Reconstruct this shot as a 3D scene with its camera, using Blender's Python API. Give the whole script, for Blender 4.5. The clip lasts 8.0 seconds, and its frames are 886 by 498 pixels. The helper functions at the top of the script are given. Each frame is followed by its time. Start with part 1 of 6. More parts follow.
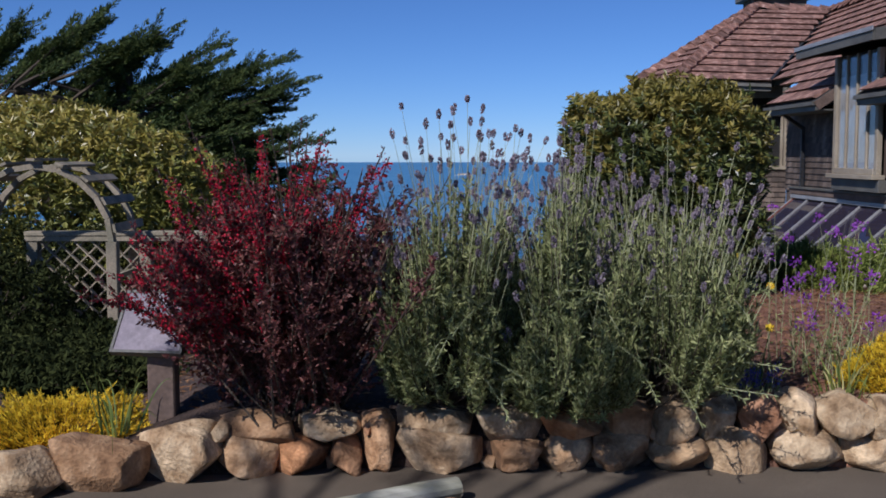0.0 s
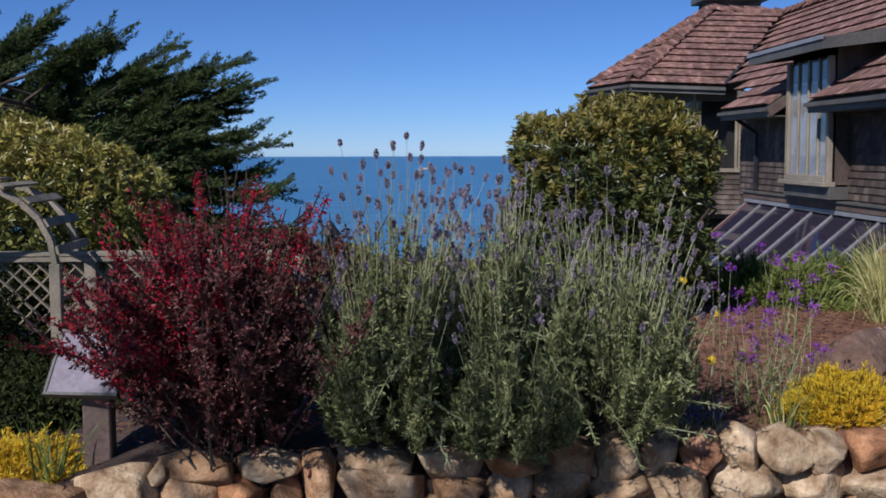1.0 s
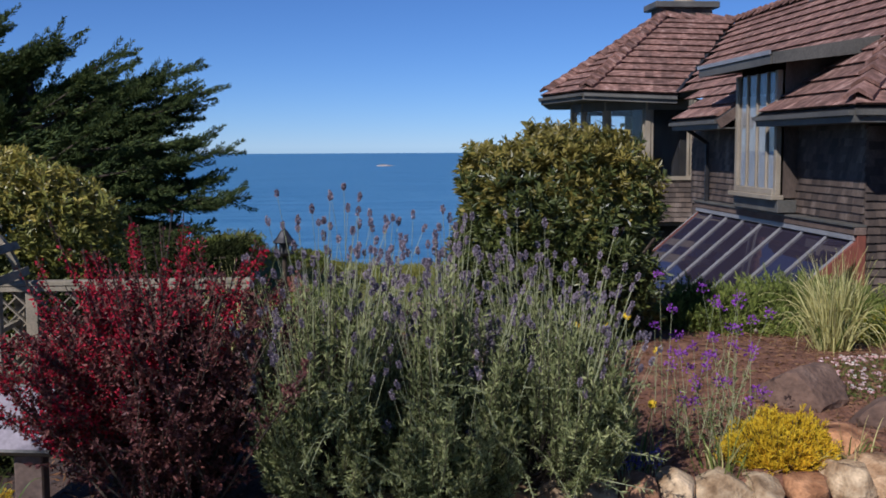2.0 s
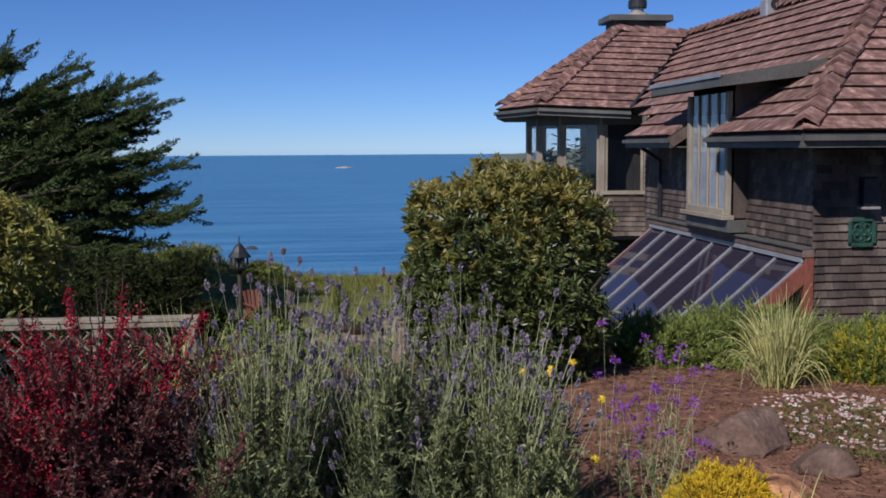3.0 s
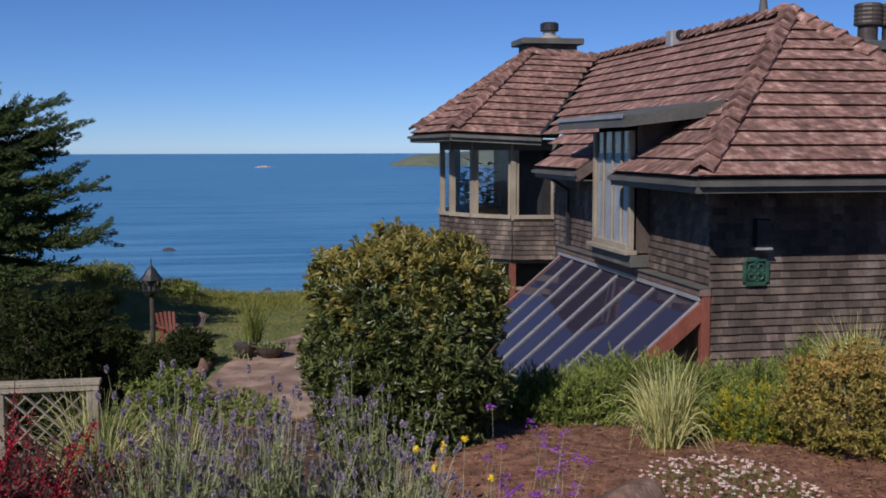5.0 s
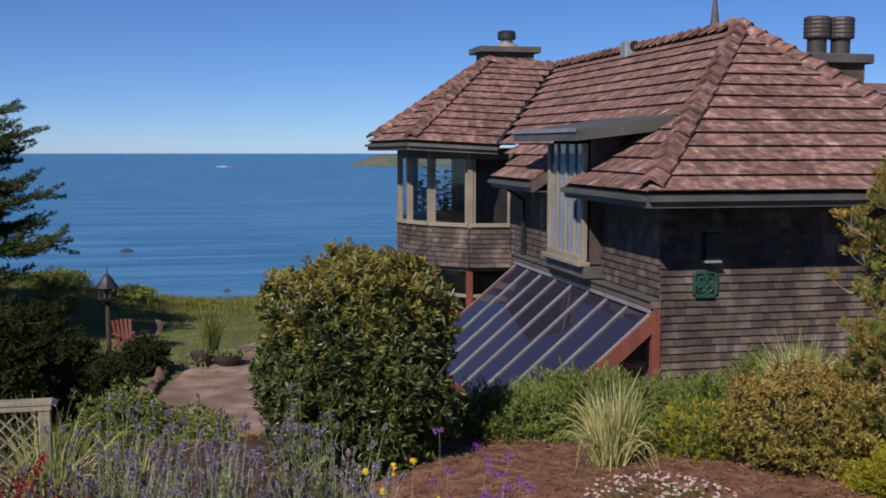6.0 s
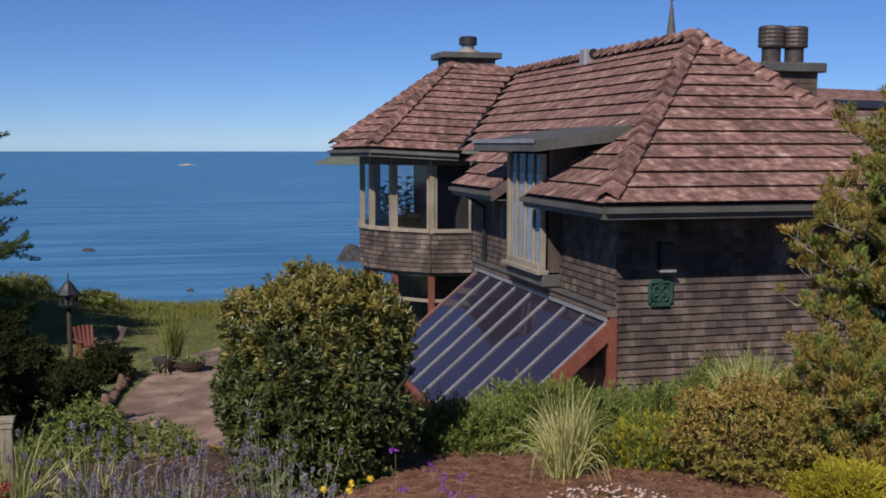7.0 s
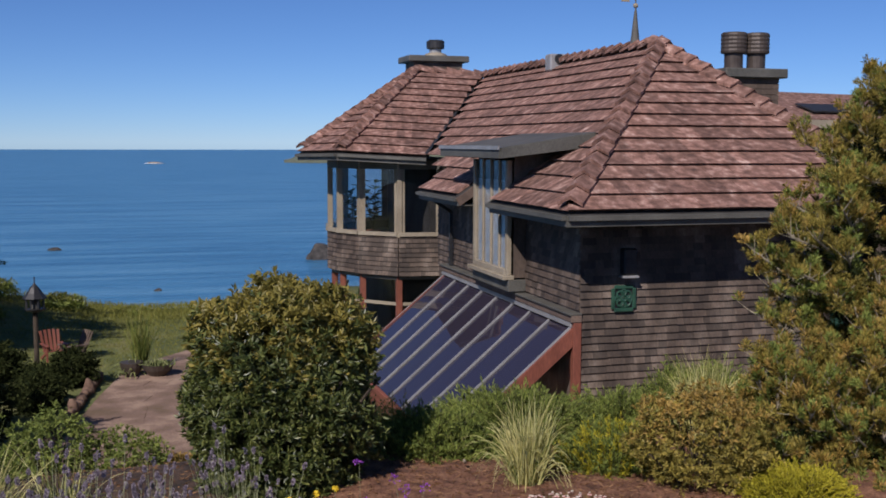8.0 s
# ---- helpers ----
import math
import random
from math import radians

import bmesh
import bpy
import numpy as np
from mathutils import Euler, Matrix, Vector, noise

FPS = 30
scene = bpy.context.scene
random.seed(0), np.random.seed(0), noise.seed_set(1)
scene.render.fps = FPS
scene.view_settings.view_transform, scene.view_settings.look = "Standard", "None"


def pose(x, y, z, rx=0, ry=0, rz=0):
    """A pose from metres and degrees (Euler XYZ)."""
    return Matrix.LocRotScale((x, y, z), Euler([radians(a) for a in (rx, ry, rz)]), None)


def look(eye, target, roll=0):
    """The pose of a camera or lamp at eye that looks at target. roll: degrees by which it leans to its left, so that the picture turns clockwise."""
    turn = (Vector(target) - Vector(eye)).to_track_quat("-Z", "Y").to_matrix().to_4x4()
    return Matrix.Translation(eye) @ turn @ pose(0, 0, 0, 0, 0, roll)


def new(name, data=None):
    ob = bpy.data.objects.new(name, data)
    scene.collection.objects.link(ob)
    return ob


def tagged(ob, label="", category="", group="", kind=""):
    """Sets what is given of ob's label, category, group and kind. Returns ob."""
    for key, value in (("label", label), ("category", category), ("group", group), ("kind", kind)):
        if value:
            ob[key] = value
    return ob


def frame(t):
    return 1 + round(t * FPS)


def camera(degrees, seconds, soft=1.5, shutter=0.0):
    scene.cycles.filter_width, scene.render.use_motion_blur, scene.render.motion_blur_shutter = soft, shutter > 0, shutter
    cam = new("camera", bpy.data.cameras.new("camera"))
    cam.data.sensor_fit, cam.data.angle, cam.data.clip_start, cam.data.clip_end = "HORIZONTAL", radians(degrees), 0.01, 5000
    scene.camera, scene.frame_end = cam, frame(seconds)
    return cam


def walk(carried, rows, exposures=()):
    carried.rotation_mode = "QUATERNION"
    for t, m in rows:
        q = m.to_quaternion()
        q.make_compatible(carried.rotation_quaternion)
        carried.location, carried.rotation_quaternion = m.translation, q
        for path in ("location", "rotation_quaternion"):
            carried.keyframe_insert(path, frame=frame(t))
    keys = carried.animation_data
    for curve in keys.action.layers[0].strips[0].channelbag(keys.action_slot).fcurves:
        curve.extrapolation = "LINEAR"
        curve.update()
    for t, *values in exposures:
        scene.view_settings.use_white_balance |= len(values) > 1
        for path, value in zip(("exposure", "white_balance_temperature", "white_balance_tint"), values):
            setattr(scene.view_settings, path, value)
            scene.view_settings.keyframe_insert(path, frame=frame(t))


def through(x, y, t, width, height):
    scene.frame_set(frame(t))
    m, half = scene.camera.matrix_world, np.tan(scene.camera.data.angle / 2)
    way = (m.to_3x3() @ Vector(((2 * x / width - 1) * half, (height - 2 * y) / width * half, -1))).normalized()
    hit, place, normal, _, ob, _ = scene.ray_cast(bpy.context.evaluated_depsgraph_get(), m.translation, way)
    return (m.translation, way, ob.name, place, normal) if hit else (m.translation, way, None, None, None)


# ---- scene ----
# ---------------------------------------------------------------- camera
cam = camera(44.4, 8.0, soft=1.75)
PATH = [
    (0, (-0.094, -0.708, 1.529), (-0.081, 1.285, 1.357), 0.0),
    (0.5, (-0.037, -0.674, 1.627), (0.01, 1.318, 1.449), -0.1),
    (1, (0.016, -0.645, 1.736), (0.098, 1.345, 1.553), -0.15),
    (1.5, (0.067, -0.618, 1.860), (0.187, 1.370, 1.671), -0.2),
    (3, (0.217, -0.568, 2.284), (0.447, 1.410, 2.097), -0.35),
    (3.5, (0.259, -0.588, 2.447), (0.526, 1.385, 2.26), -0.35),
    (4, (0.297, -0.632, 2.601), (0.600, 1.336, 2.411), -0.3),
    (4.5, (0.334, -0.694, 2.736), (0.671, 1.268, 2.546), -0.2),
    (6, (0.429, -0.890, 3.030), (0.872, 1.051, 2.842), 0.1),
    (6.5, (0.445, -0.988, 3.130), (0.919, 0.946, 2.940), 0.1),
    (7, (0.449, -1.088, 3.225), (0.955, 0.838, 3.033), 0.1),
    (7.5, (0.452, -1.172, 3.300), (0.986, 0.746, 3.106), 0.1),
    (8, (0.456, -1.246, 3.355), (1.016, 0.665, 3.16), 0.15),
]
walk(cam, [(t, look(eye, target, roll)) for t, eye, target, roll in PATH], exposures=[(0, 0.07, 5450, 17), (4, 0.07, 5630, 17), (8, 0.06, 5880, 17)])

# ---------------------------------------------------------------- light
SUN = Vector((-0.75, -0.92, 1.0)).normalized()
world = bpy.data.worlds.new("world")
scene.world = world
world.use_nodes = True
wn, wl = world.node_tree.nodes, world.node_tree.links
sky = wn.new("ShaderNodeTexSky")
sky.sky_type, sky.sun_disc = "NISHITA", False
sky.sun_elevation = math.asin(SUN.z)
sky.sun_rotation = math.atan2(SUN.x, SUN.y) % (2 * math.pi)
sky.altitude = 2500
sky.air_density, sky.dust_density, sky.ozone_density = 0.85, 0.0, 9.0
wl.new(sky.outputs[0], wn["Background"].inputs[0])
wn["Background"].inputs[1].default_value = 0.074
lamp = bpy.data.lights.new("sun", "SUN")
lamp.energy, lamp.angle, lamp.color = 4.4, radians(0.53), (1.0, 0.90, 0.77)
sun = new("sun", lamp)
sun.matrix_world = look(SUN * 40, (0, 0, 0))

# ---------------------------------------------------------------- materials
def nodes_of(name):
    m = bpy.data.materials.new(name)
    m.use_nodes = True
    return m, m.node_tree.nodes, m.node_tree.links, m.node_tree.nodes["Principled BSDF"]


def noise_tex(n, l, scale, detail=4.0, stretch=None, coord="Object"):
    c = n.new("ShaderNodeNewGeometry" if coord == "Position" else "ShaderNodeTexCoord")
    t = n.new("ShaderNodeTexNoise")
    t.inputs["Scale"].default_value, t.inputs["Detail"].default_value = scale, detail
    if stretch:
        mp = n.new("ShaderNodeMapping")
        mp.inputs["Scale"].default_value = stretch
        l.new(c.outputs[coord], mp.inputs[0])
        l.new(mp.outputs[0], t.inputs["Vector"])
    else:
        l.new(c.outputs[coord], t.inputs["Vector"])
    return t.outputs[0]


def ramp(n, l, src, stops):
    r = n.new("ShaderNodeValToRGB")
    while len(r.color_ramp.elements) < len(stops):
        r.color_ramp.elements.new(0.5)
    for e, (p, c) in zip(r.color_ramp.elements, stops):
        e.position, e.color = p, (*c, 1)
    l.new(src, r.inputs[0])
    return r.outputs[0]


def mixed(n, l, fac, a, b, mode="MIX"):
    m = n.new("ShaderNodeMix")
    m.data_type, m.blend_type = "RGBA", mode
    for sock, v in ((m.inputs[0], fac), (m.inputs[6], a), (m.inputs[7], b)):
        if hasattr(v, "is_linked"):
            l.new(v, sock)
        elif isinstance(v, tuple):
            sock.default_value = (*v, 1)
        else:
            sock.default_value = v
    return m.outputs[2]


def bump(n, l, bsdf, height, strength, distance):
    b = n.new("ShaderNodeBump")
    b.inputs["Strength"].default_value, b.inputs["Distance"].default_value = strength, distance
    l.new(height, b.inputs["Height"])
    l.new(b.outputs[0], bsdf.inputs["Normal"])


def solid(name, stops, scale, rough=0.85, fine=60.0, bumps=(0.4, 0.01), stretch=None, metal=0.0, jitter=0.0, spec=0.5, island=False, coord="Object"):
    """Mottled matter: a coarse noise through a ramp, a fine one over it, relief, and a change of tone from piece to piece."""
    m, n, l, p = nodes_of(name)
    big = noise_tex(n, l, scale, 5.0, stretch, coord)
    small = noise_tex(n, l, fine, 6.0, stretch, coord)
    col = ramp(n, l, big, stops)
    shade = ramp(n, l, small, [(0.3, (0.72, 0.72, 0.72)), (0.7, (1.18, 1.18, 1.18))])
    col = mixed(n, l, 1.0, col, shade, "MULTIPLY")
    if jitter:
        src = n.new("ShaderNodeNewGeometry").outputs["Random Per Island"] if island else n.new("ShaderNodeObjectInfo").outputs["Random"]
        tone = ramp(n, l, src, [(0.0, (1 - jitter,) * 3), (1.0, (1 + jitter,) * 3)])
        col = mixed(n, l, 1.0, col, tone, "MULTIPLY")
    l.new(col, p.inputs["Base Color"])
    p.inputs["Roughness"].default_value, p.inputs["Metallic"].default_value = rough, metal
    p.inputs["Specular IOR Level"].default_value = spec
    bump(n, l, p, small, *bumps)
    return m


def leafy(name, dark, mid, light, rough=0.5, through=0.25, spec=0.4):
    """Leaves: each its own tone, some light let through."""
    m, n, l, p = nodes_of(name)
    r = n.new("ShaderNodeNewGeometry").outputs["Random Per Island"]
    col = ramp(n, l, r, [(0.0, dark), (0.45, mid), (1.0, light)])
    patch = ramp(n, l, noise_tex(n, l, 2.2, 3.0), [(0.3, (0.8, 0.82, 0.8)), (0.7, (1.15, 1.12, 1.05))])
    col = mixed(n, l, 1.0, col, patch, "MULTIPLY")
    l.new(col, p.inputs["Base Color"])
    p.inputs["Roughness"].default_value = rough
    p.inputs["Specular IOR Level"].default_value = spec
    tr = n.new("ShaderNodeBsdfTranslucent")
    l.new(col, tr.inputs[0])
    mx = n.new("ShaderNodeMixShader")
    mx.inputs[0].default_value = through
    l.new(p.outputs[0], mx.inputs[1])
    l.new(tr.outputs[0], mx.inputs[2])
    l.new(mx.outputs[0], n["Material Output"].inputs[0])
    return m


M = {}
M["mulch"] = solid("mulch", [(0.3, (0.10, 0.045, 0.0244)), (0.5, (0.20, 0.092, 0.0478)), (0.75, (0.30, 0.16, 0.087))], 6.0, 0.95, 60, (0.9, 0.02))
M["asphalt"] = solid("asphalt", [(0.3, (0.085, 0.066, 0.044)), (0.6, (0.125, 0.098, 0.066)), (0.8, (0.165, 0.132, 0.092))], 1.3, 0.9, 160, (0.5, 0.004))
M["patio"] = solid("patio", [(0.33, (0.15, 0.10, 0.0574)), (0.5, (0.225, 0.145, 0.103)), (0.64, (0.36, 0.25, 0.174))], 1.3, 0.9, 30, (0.3, 0.005), coord="Position")
ROOF = [(0.25, (0.085, 0.046, 0.034)), (0.45, (0.18, 0.094, 0.068)), (0.58, (0.28, 0.155, 0.118)), (0.72, (0.46, 0.31, 0.25)), (0.85, (0.58, 0.43, 0.37))]
M["roof"] = solid("roof", ROOF, 7.0, 0.85, 38, (0.8, 0.012), (1.0, 1.0, 0.35), jitter=0.3, island=True, coord="Position")
SHINGLE = [(0.25, (0.036, 0.025, 0.018)), (0.5, (0.078, 0.056, 0.041)), (0.66, (0.145, 0.112, 0.086)), (0.8, (0.27, 0.22, 0.175))]
M["shingle"] = solid("shingle", SHINGLE, 2.6, 0.75, 40, (0.5, 0.004), (1, 1, 0.35), jitter=0.45, island=True, coord="Position")
M["trim_grey"] = solid("trim_grey", [(0.3, (0.07, 0.068, 0.0577)), (0.6, (0.11, 0.105, 0.0884)), (0.8, (0.15, 0.145, 0.121))], 2.0, 0.6, 50, (0.15, 0.003), coord="Position")
M["trim_tan"] = solid("trim_tan", [(0.3, (0.24, 0.20, 0.14)), (0.6, (0.31, 0.265, 0.191)), (0.8, (0.37, 0.32, 0.237))], 2.0, 0.6, 60, (0.2, 0.003), coord="Position")
M["redwood"] = solid("redwood", [(0.3, (0.15, 0.045, 0.026)), (0.6, (0.22, 0.07, 0.042)), (0.8, (0.28, 0.10, 0.06))], 2.5, 0.65, 50, (0.3, 0.003), (1, 1, 0.2), coord="Position")
M["wood_grey"] = solid("wood_grey", [(0.3, (0.17, 0.155, 0.104)), (0.6, (0.30, 0.25, 0.174)), (0.8, (0.40, 0.345, 0.244))], 4.0, 0.85, 60, (0.5, 0.004), jitter=0.12, coord="Position")
M["bark"] = solid("bark", [(0.3, (0.035, 0.026, 0.0174)), (0.6, (0.075, 0.056, 0.0365)), (0.8, (0.12, 0.095, 0.0653))], 5.0, 0.95, 40, (0.9, 0.02))
def stone_material(name, tints):
    """Fieldstone: each stone has its own tint, with veins, lichen spots and pits."""
    m, n, l, p = nodes_of(name)
    info = n.new("ShaderNodeObjectInfo").outputs["Random"]
    tint = ramp(n, l, info, tints)
    big = ramp(n, l, noise_tex(n, l, 9.0, 6.0, None, "Position"), [(0.3, (0.38, 0.29, 0.21)), (0.44, (0.85, 0.74, 0.62)), (0.55, (1.1, 1.05, 0.98)), (0.7, (1.7, 1.65, 1.58))])
    col = mixed(n, l, 1.0, tint, big, "MULTIPLY")
    fine = noise_tex(n, l, 55.0, 8.0, None, "Position")
    grit = ramp(n, l, fine, [(0.3, (0.78, 0.76, 0.74)), (0.55, (1.0, 1.0, 1.0)), (0.75, (1.18, 1.17, 1.15))])
    col = mixed(n, l, 1.0, col, grit, "MULTIPLY")
    l.new(col, p.inputs["Base Color"])
    p.inputs["Roughness"].default_value = 0.92
    add = n.new("ShaderNodeMath")
    add.operation = "MULTIPLY_ADD"
    l.new(noise_tex(n, l, 9.0, 7.0, None, "Position"), add.inputs[0])
    add.inputs[1].default_value = 2.0
    l.new(fine, add.inputs[2])
    bump(n, l, p, add.outputs[0], 0.55, 0.022)
    return m


M["stone"] = stone_material("stone", [(0.0, (0.25, 0.14, 0.07)), (0.25, (0.36, 0.25, 0.138)), (0.45, (0.38, 0.30, 0.19)), (0.65, (0.46, 0.355, 0.222)), (0.82, (0.39, 0.195, 0.08)), (1.0, (0.32, 0.18, 0.105))])
M["rock"] = solid("rock", [(0.3, (0.085, 0.05, 0.0331)), (0.55, (0.16, 0.097, 0.0644)), (0.8, (0.26, 0.175, 0.122))], 5.0, 0.9, 26, (0.9, 0.02), jitter=0.15, coord="Position")
M["terracotta"] = solid("terracotta", [(0.3, (0.25, 0.09, 0.05)), (0.7, (0.42, 0.17, 0.10))], 5.0, 0.85, 40)
M["aluminium"] = solid("aluminium", [(0.3, (0.29, 0.285, 0.28)), (0.7, (0.38, 0.375, 0.37))], 3.0, 0.45, 60, (0.05, 0.002), metal=0.3)
M["dark_metal"] = solid("dark_metal", [(0.3, (0.03, 0.03, 0.032)), (0.7, (0.06, 0.06, 0.06))], 5.0, 0.5, 60, (0.1, 0.002), metal=0.5)
M["flue"] = solid("flue", [(0.3, (0.055, 0.042, 0.034)), (0.7, (0.10, 0.08, 0.066))], 5.0, 0.55, 60, (0.1, 0.002), metal=0.3)
# near-black for rooms and hidden backing: unlit depth put into the colour
M["inner_shade"] = solid("shaded_inner", [(0.3, (0.02, 0.018, 0.016)), (0.7, (0.05, 0.045, 0.04))], 2.0, 0.9, 20)
M["green_tile"] = solid("green_tile", [(0.3, (0.016, 0.05, 0.032)), (0.7, (0.035, 0.095, 0.06))], 6.0, 0.35, 60, (0.3, 0.004))
M["headland"] = solid("headland", [(0.35, (0.07, 0.085, 0.04)), (0.6, (0.10, 0.11, 0.055)), (0.8, (0.16, 0.14, 0.09))], 0.03, 0.95, 0.3, (0.2, 0.5))
M["cliff"] = solid("cliff", [(0.3, (0.20, 0.16, 0.12)), (0.7, (0.36, 0.31, 0.25))], 0.05, 0.95, 0.4, (0.4, 1.0))
M["foam"] = solid("foam", [(0.3, (0.6, 0.6, 0.6)), (0.7, (0.8, 0.8, 0.8))], 0.2, 0.8, 2.0)
M["sign_face"] = solid("sign_face", [(0.3, (0.17, 0.14, 0.165)), (0.7, (0.21, 0.18, 0.205))], 3.0, 0.4, 40, (0.03, 0.001))
M["log"] = solid("log", [(0.3, (0.14, 0.13, 0.06)), (0.5, (0.30, 0.29, 0.21)), (0.7, (0.46, 0.45, 0.38))], 4.0, 0.8, 30, (0.5, 0.006), (0.15, 1, 1))


def sea_material():
    m, n, l, p = nodes_of("sea")
    big = noise_tex(n, l, 0.11, 5.0, (0.10, 1.0, 1.0))
    col = ramp(n, l, big, [(0.34, (0.036, 0.135, 0.26)), (0.5, (0.06, 0.19, 0.335)), (0.66, (0.095, 0.24, 0.385))])
    l.new(col, p.inputs["Base Color"])
    p.inputs["Roughness"].default_value = 0.3
    p.inputs["IOR"].default_value = 1.33
    p.inputs["Specular IOR Level"].default_value = 0.3
    waves = noise_tex(n, l, 0.35, 6.0, (0.35, 1.0, 1.0))
    bump(n, l, p, waves, 0.9, 1.2)
    return m


def glass_material(name, tint, rough=0.02, clear=0.6, see=0.35):
    m, n, l, p = nodes_of(name)
    p.inputs["Base Color"].default_value = (*tint, 1)
    p.inputs["Roughness"].default_value = rough
    p.inputs["IOR"].default_value = 1.5
    tr = n.new("ShaderNodeBsdfTransparent")
    tr.inputs[0].default_value = (*(min(1.0, c + see) for c in tint), 1)
    gl = n.new("ShaderNodeBsdfGlossy")
    gl.inputs["Roughness"].default_value = rough
    lw = n.new("ShaderNodeLayerWeight")
    lw.inputs[0].default_value = 0.5
    steep = n.new("ShaderNodeMath")
    steep.operation = "POWER"
    l.new(lw.outputs["Facing"], steep.inputs[0])
    steep.inputs[1].default_value = 5.0
    fr = n.new("ShaderNodeMath")
    fr.operation = "MULTIPLY_ADD"
    l.new(steep.outputs[0], fr.inputs[0])
    fr.inputs[1].default_value, fr.inputs[2].default_value = 0.95, 0.045
    mx = n.new("ShaderNodeMixShader")
    l.new(fr.outputs[0], mx.inputs[0])
    l.new(tr.outputs[0], mx.inputs[1])
    l.new(gl.outputs[0], mx.inputs[2])
    m2 = n.new("ShaderNodeMixShader")
    m2.inputs[0].default_value = clear
    l.new(p.outputs[0], m2.inputs[1])
    l.new(mx.outputs[0], m2.inputs[2])
    l.new(m2.outputs[0], n["Material Output"].inputs[0])
    return m


M["sea"] = sea_material()
M["pane"] = glass_material("pane", (0.03, 0.035, 0.04), 0.01, 0.97, 0.95)
M["glazing"] = glass_material("glazing", (0.06, 0.05, 0.078), 0.02, 0.5, 0.24)
M["lavender_leaf"] = leafy("lavender_leaf", (0.10, 0.125, 0.045), (0.24, 0.27, 0.108), (0.46, 0.48, 0.22), 0.7, 0.28, 0.2)
M["lavender_flower"] = leafy("lavender_flower", (0.13, 0.105, 0.135), (0.25, 0.205, 0.25), (0.42, 0.36, 0.41), 0.8, 0.1, 0.2)
M["stalk"] = leafy("stalk", (0.20, 0.22, 0.12), (0.30, 0.32, 0.18), (0.42, 0.43, 0.27), 0.7, 0.1, 0.2)
M["maroon_leaf"] = leafy("maroon_leaf", (0.065, 0.02, 0.02), (0.145, 0.05, 0.046), (0.25, 0.105, 0.085), 0.5, 0.25, 0.35)
M["red_flower"] = leafy("red_flower", (0.19, 0.006, 0.018), (0.36, 0.012, 0.032), (0.52, 0.026, 0.055), 0.6, 0.25, 0.2)
M["bush_leaf"] = leafy("bush_leaf", (0.03, 0.044, 0.010), (0.082, 0.104, 0.026), (0.185, 0.20, 0.056), 0.4, 0.2, 0.5)
M["bush_tip"] = leafy("bush_tip", (0.125, 0.115, 0.0227), (0.22, 0.19, 0.0386), (0.32, 0.26, 0.0622), 0.42, 0.25, 0.4)
M["hedge_leaf"] = leafy("hedge_leaf", (0.08, 0.088, 0.016), (0.18, 0.187, 0.0361), (0.32, 0.315, 0.0798), 0.4, 0.25, 0.5)
M["hedge_tip"] = leafy("hedge_tip", (0.17, 0.155, 0.03), (0.30, 0.27, 0.05), (0.45, 0.36, 0.09), 0.35, 0.25, 0.6)
M["cypress_leaf"] = leafy("cypress_leaf", (0.022, 0.038, 0.012), (0.052, 0.08, 0.024), (0.12, 0.15, 0.042), 0.7, 0.12, 0.2)
# near-black leaf: deep shade of shrubs and pine hearts put into the colour
M["dark_shade_leaf"] = leafy("dark_shade_leaf", (0.010, 0.015, 0.005), (0.024, 0.032, 0.010), (0.055, 0.065, 0.02), 0.85, 0.12, 0.08)
M["juniper_leaf"] = leafy("juniper_leaf", (0.08, 0.11, 0.0218), (0.17, 0.215, 0.042), (0.30, 0.34, 0.0756), 0.6, 0.2, 0.3)
M["pine_leaf"] = leafy("pine_leaf", (0.10, 0.088, 0.016), (0.23, 0.19, 0.036), (0.43, 0.335, 0.075), 0.55, 0.2, 0.3)
M["rust_leaf"] = leafy("rust_leaf", (0.13, 0.105, 0.0235), (0.30, 0.20, 0.0462), (0.48, 0.31, 0.0798), 0.5, 0.2, 0.3)
M["gold_leaf"] = leafy("gold_leaf", (0.52, 0.36, 0.013), (0.80, 0.56, 0.022), (0.88, 0.68, 0.05), 0.6, 0.35, 0.2)
M["lime_leaf"] = leafy("lime_leaf", (0.22, 0.21, 0.0118), (0.42, 0.38, 0.0252), (0.58, 0.50, 0.0504), 0.6, 0.3, 0.2)
M["straw"] = leafy("straw", (0.33, 0.31, 0.101), (0.56, 0.52, 0.202), (0.78, 0.73, 0.353), 0.6, 0.25, 0.2)
M["blade"] = leafy("blade", (0.06, 0.09, 0.0185), (0.12, 0.17, 0.0336), (0.22, 0.26, 0.0672), 0.5, 0.3, 0.3)
M["purple_flower"] = leafy("purple_flower", (0.18, 0.03, 0.30), (0.30, 0.07, 0.46), (0.42, 0.14, 0.58), 0.6, 0.25, 0.2)
M["blue_flower"] = leafy("blue_flower", (0.06, 0.05, 0.22), (0.10, 0.09, 0.33), (0.17, 0.15, 0.45), 0.6, 0.25, 0.2)
M["yellow_flower"] = leafy("yellow_flower", (0.65, 0.42, 0.02), (0.80, 0.55, 0.02), (0.85, 0.65, 0.05), 0.6, 0.25, 0.2)
M["pink_flower"] = leafy("pink_flower", (0.58, 0.26, 0.27), (0.74, 0.52, 0.49), (0.82, 0.76, 0.72), 0.6, 0.2, 0.2)
M["white_flower"] = leafy("white_flower", (0.6, 0.6, 0.5), (0.72, 0.72, 0.62), (0.8, 0.8, 0.75), 0.6, 0.2, 0.2)
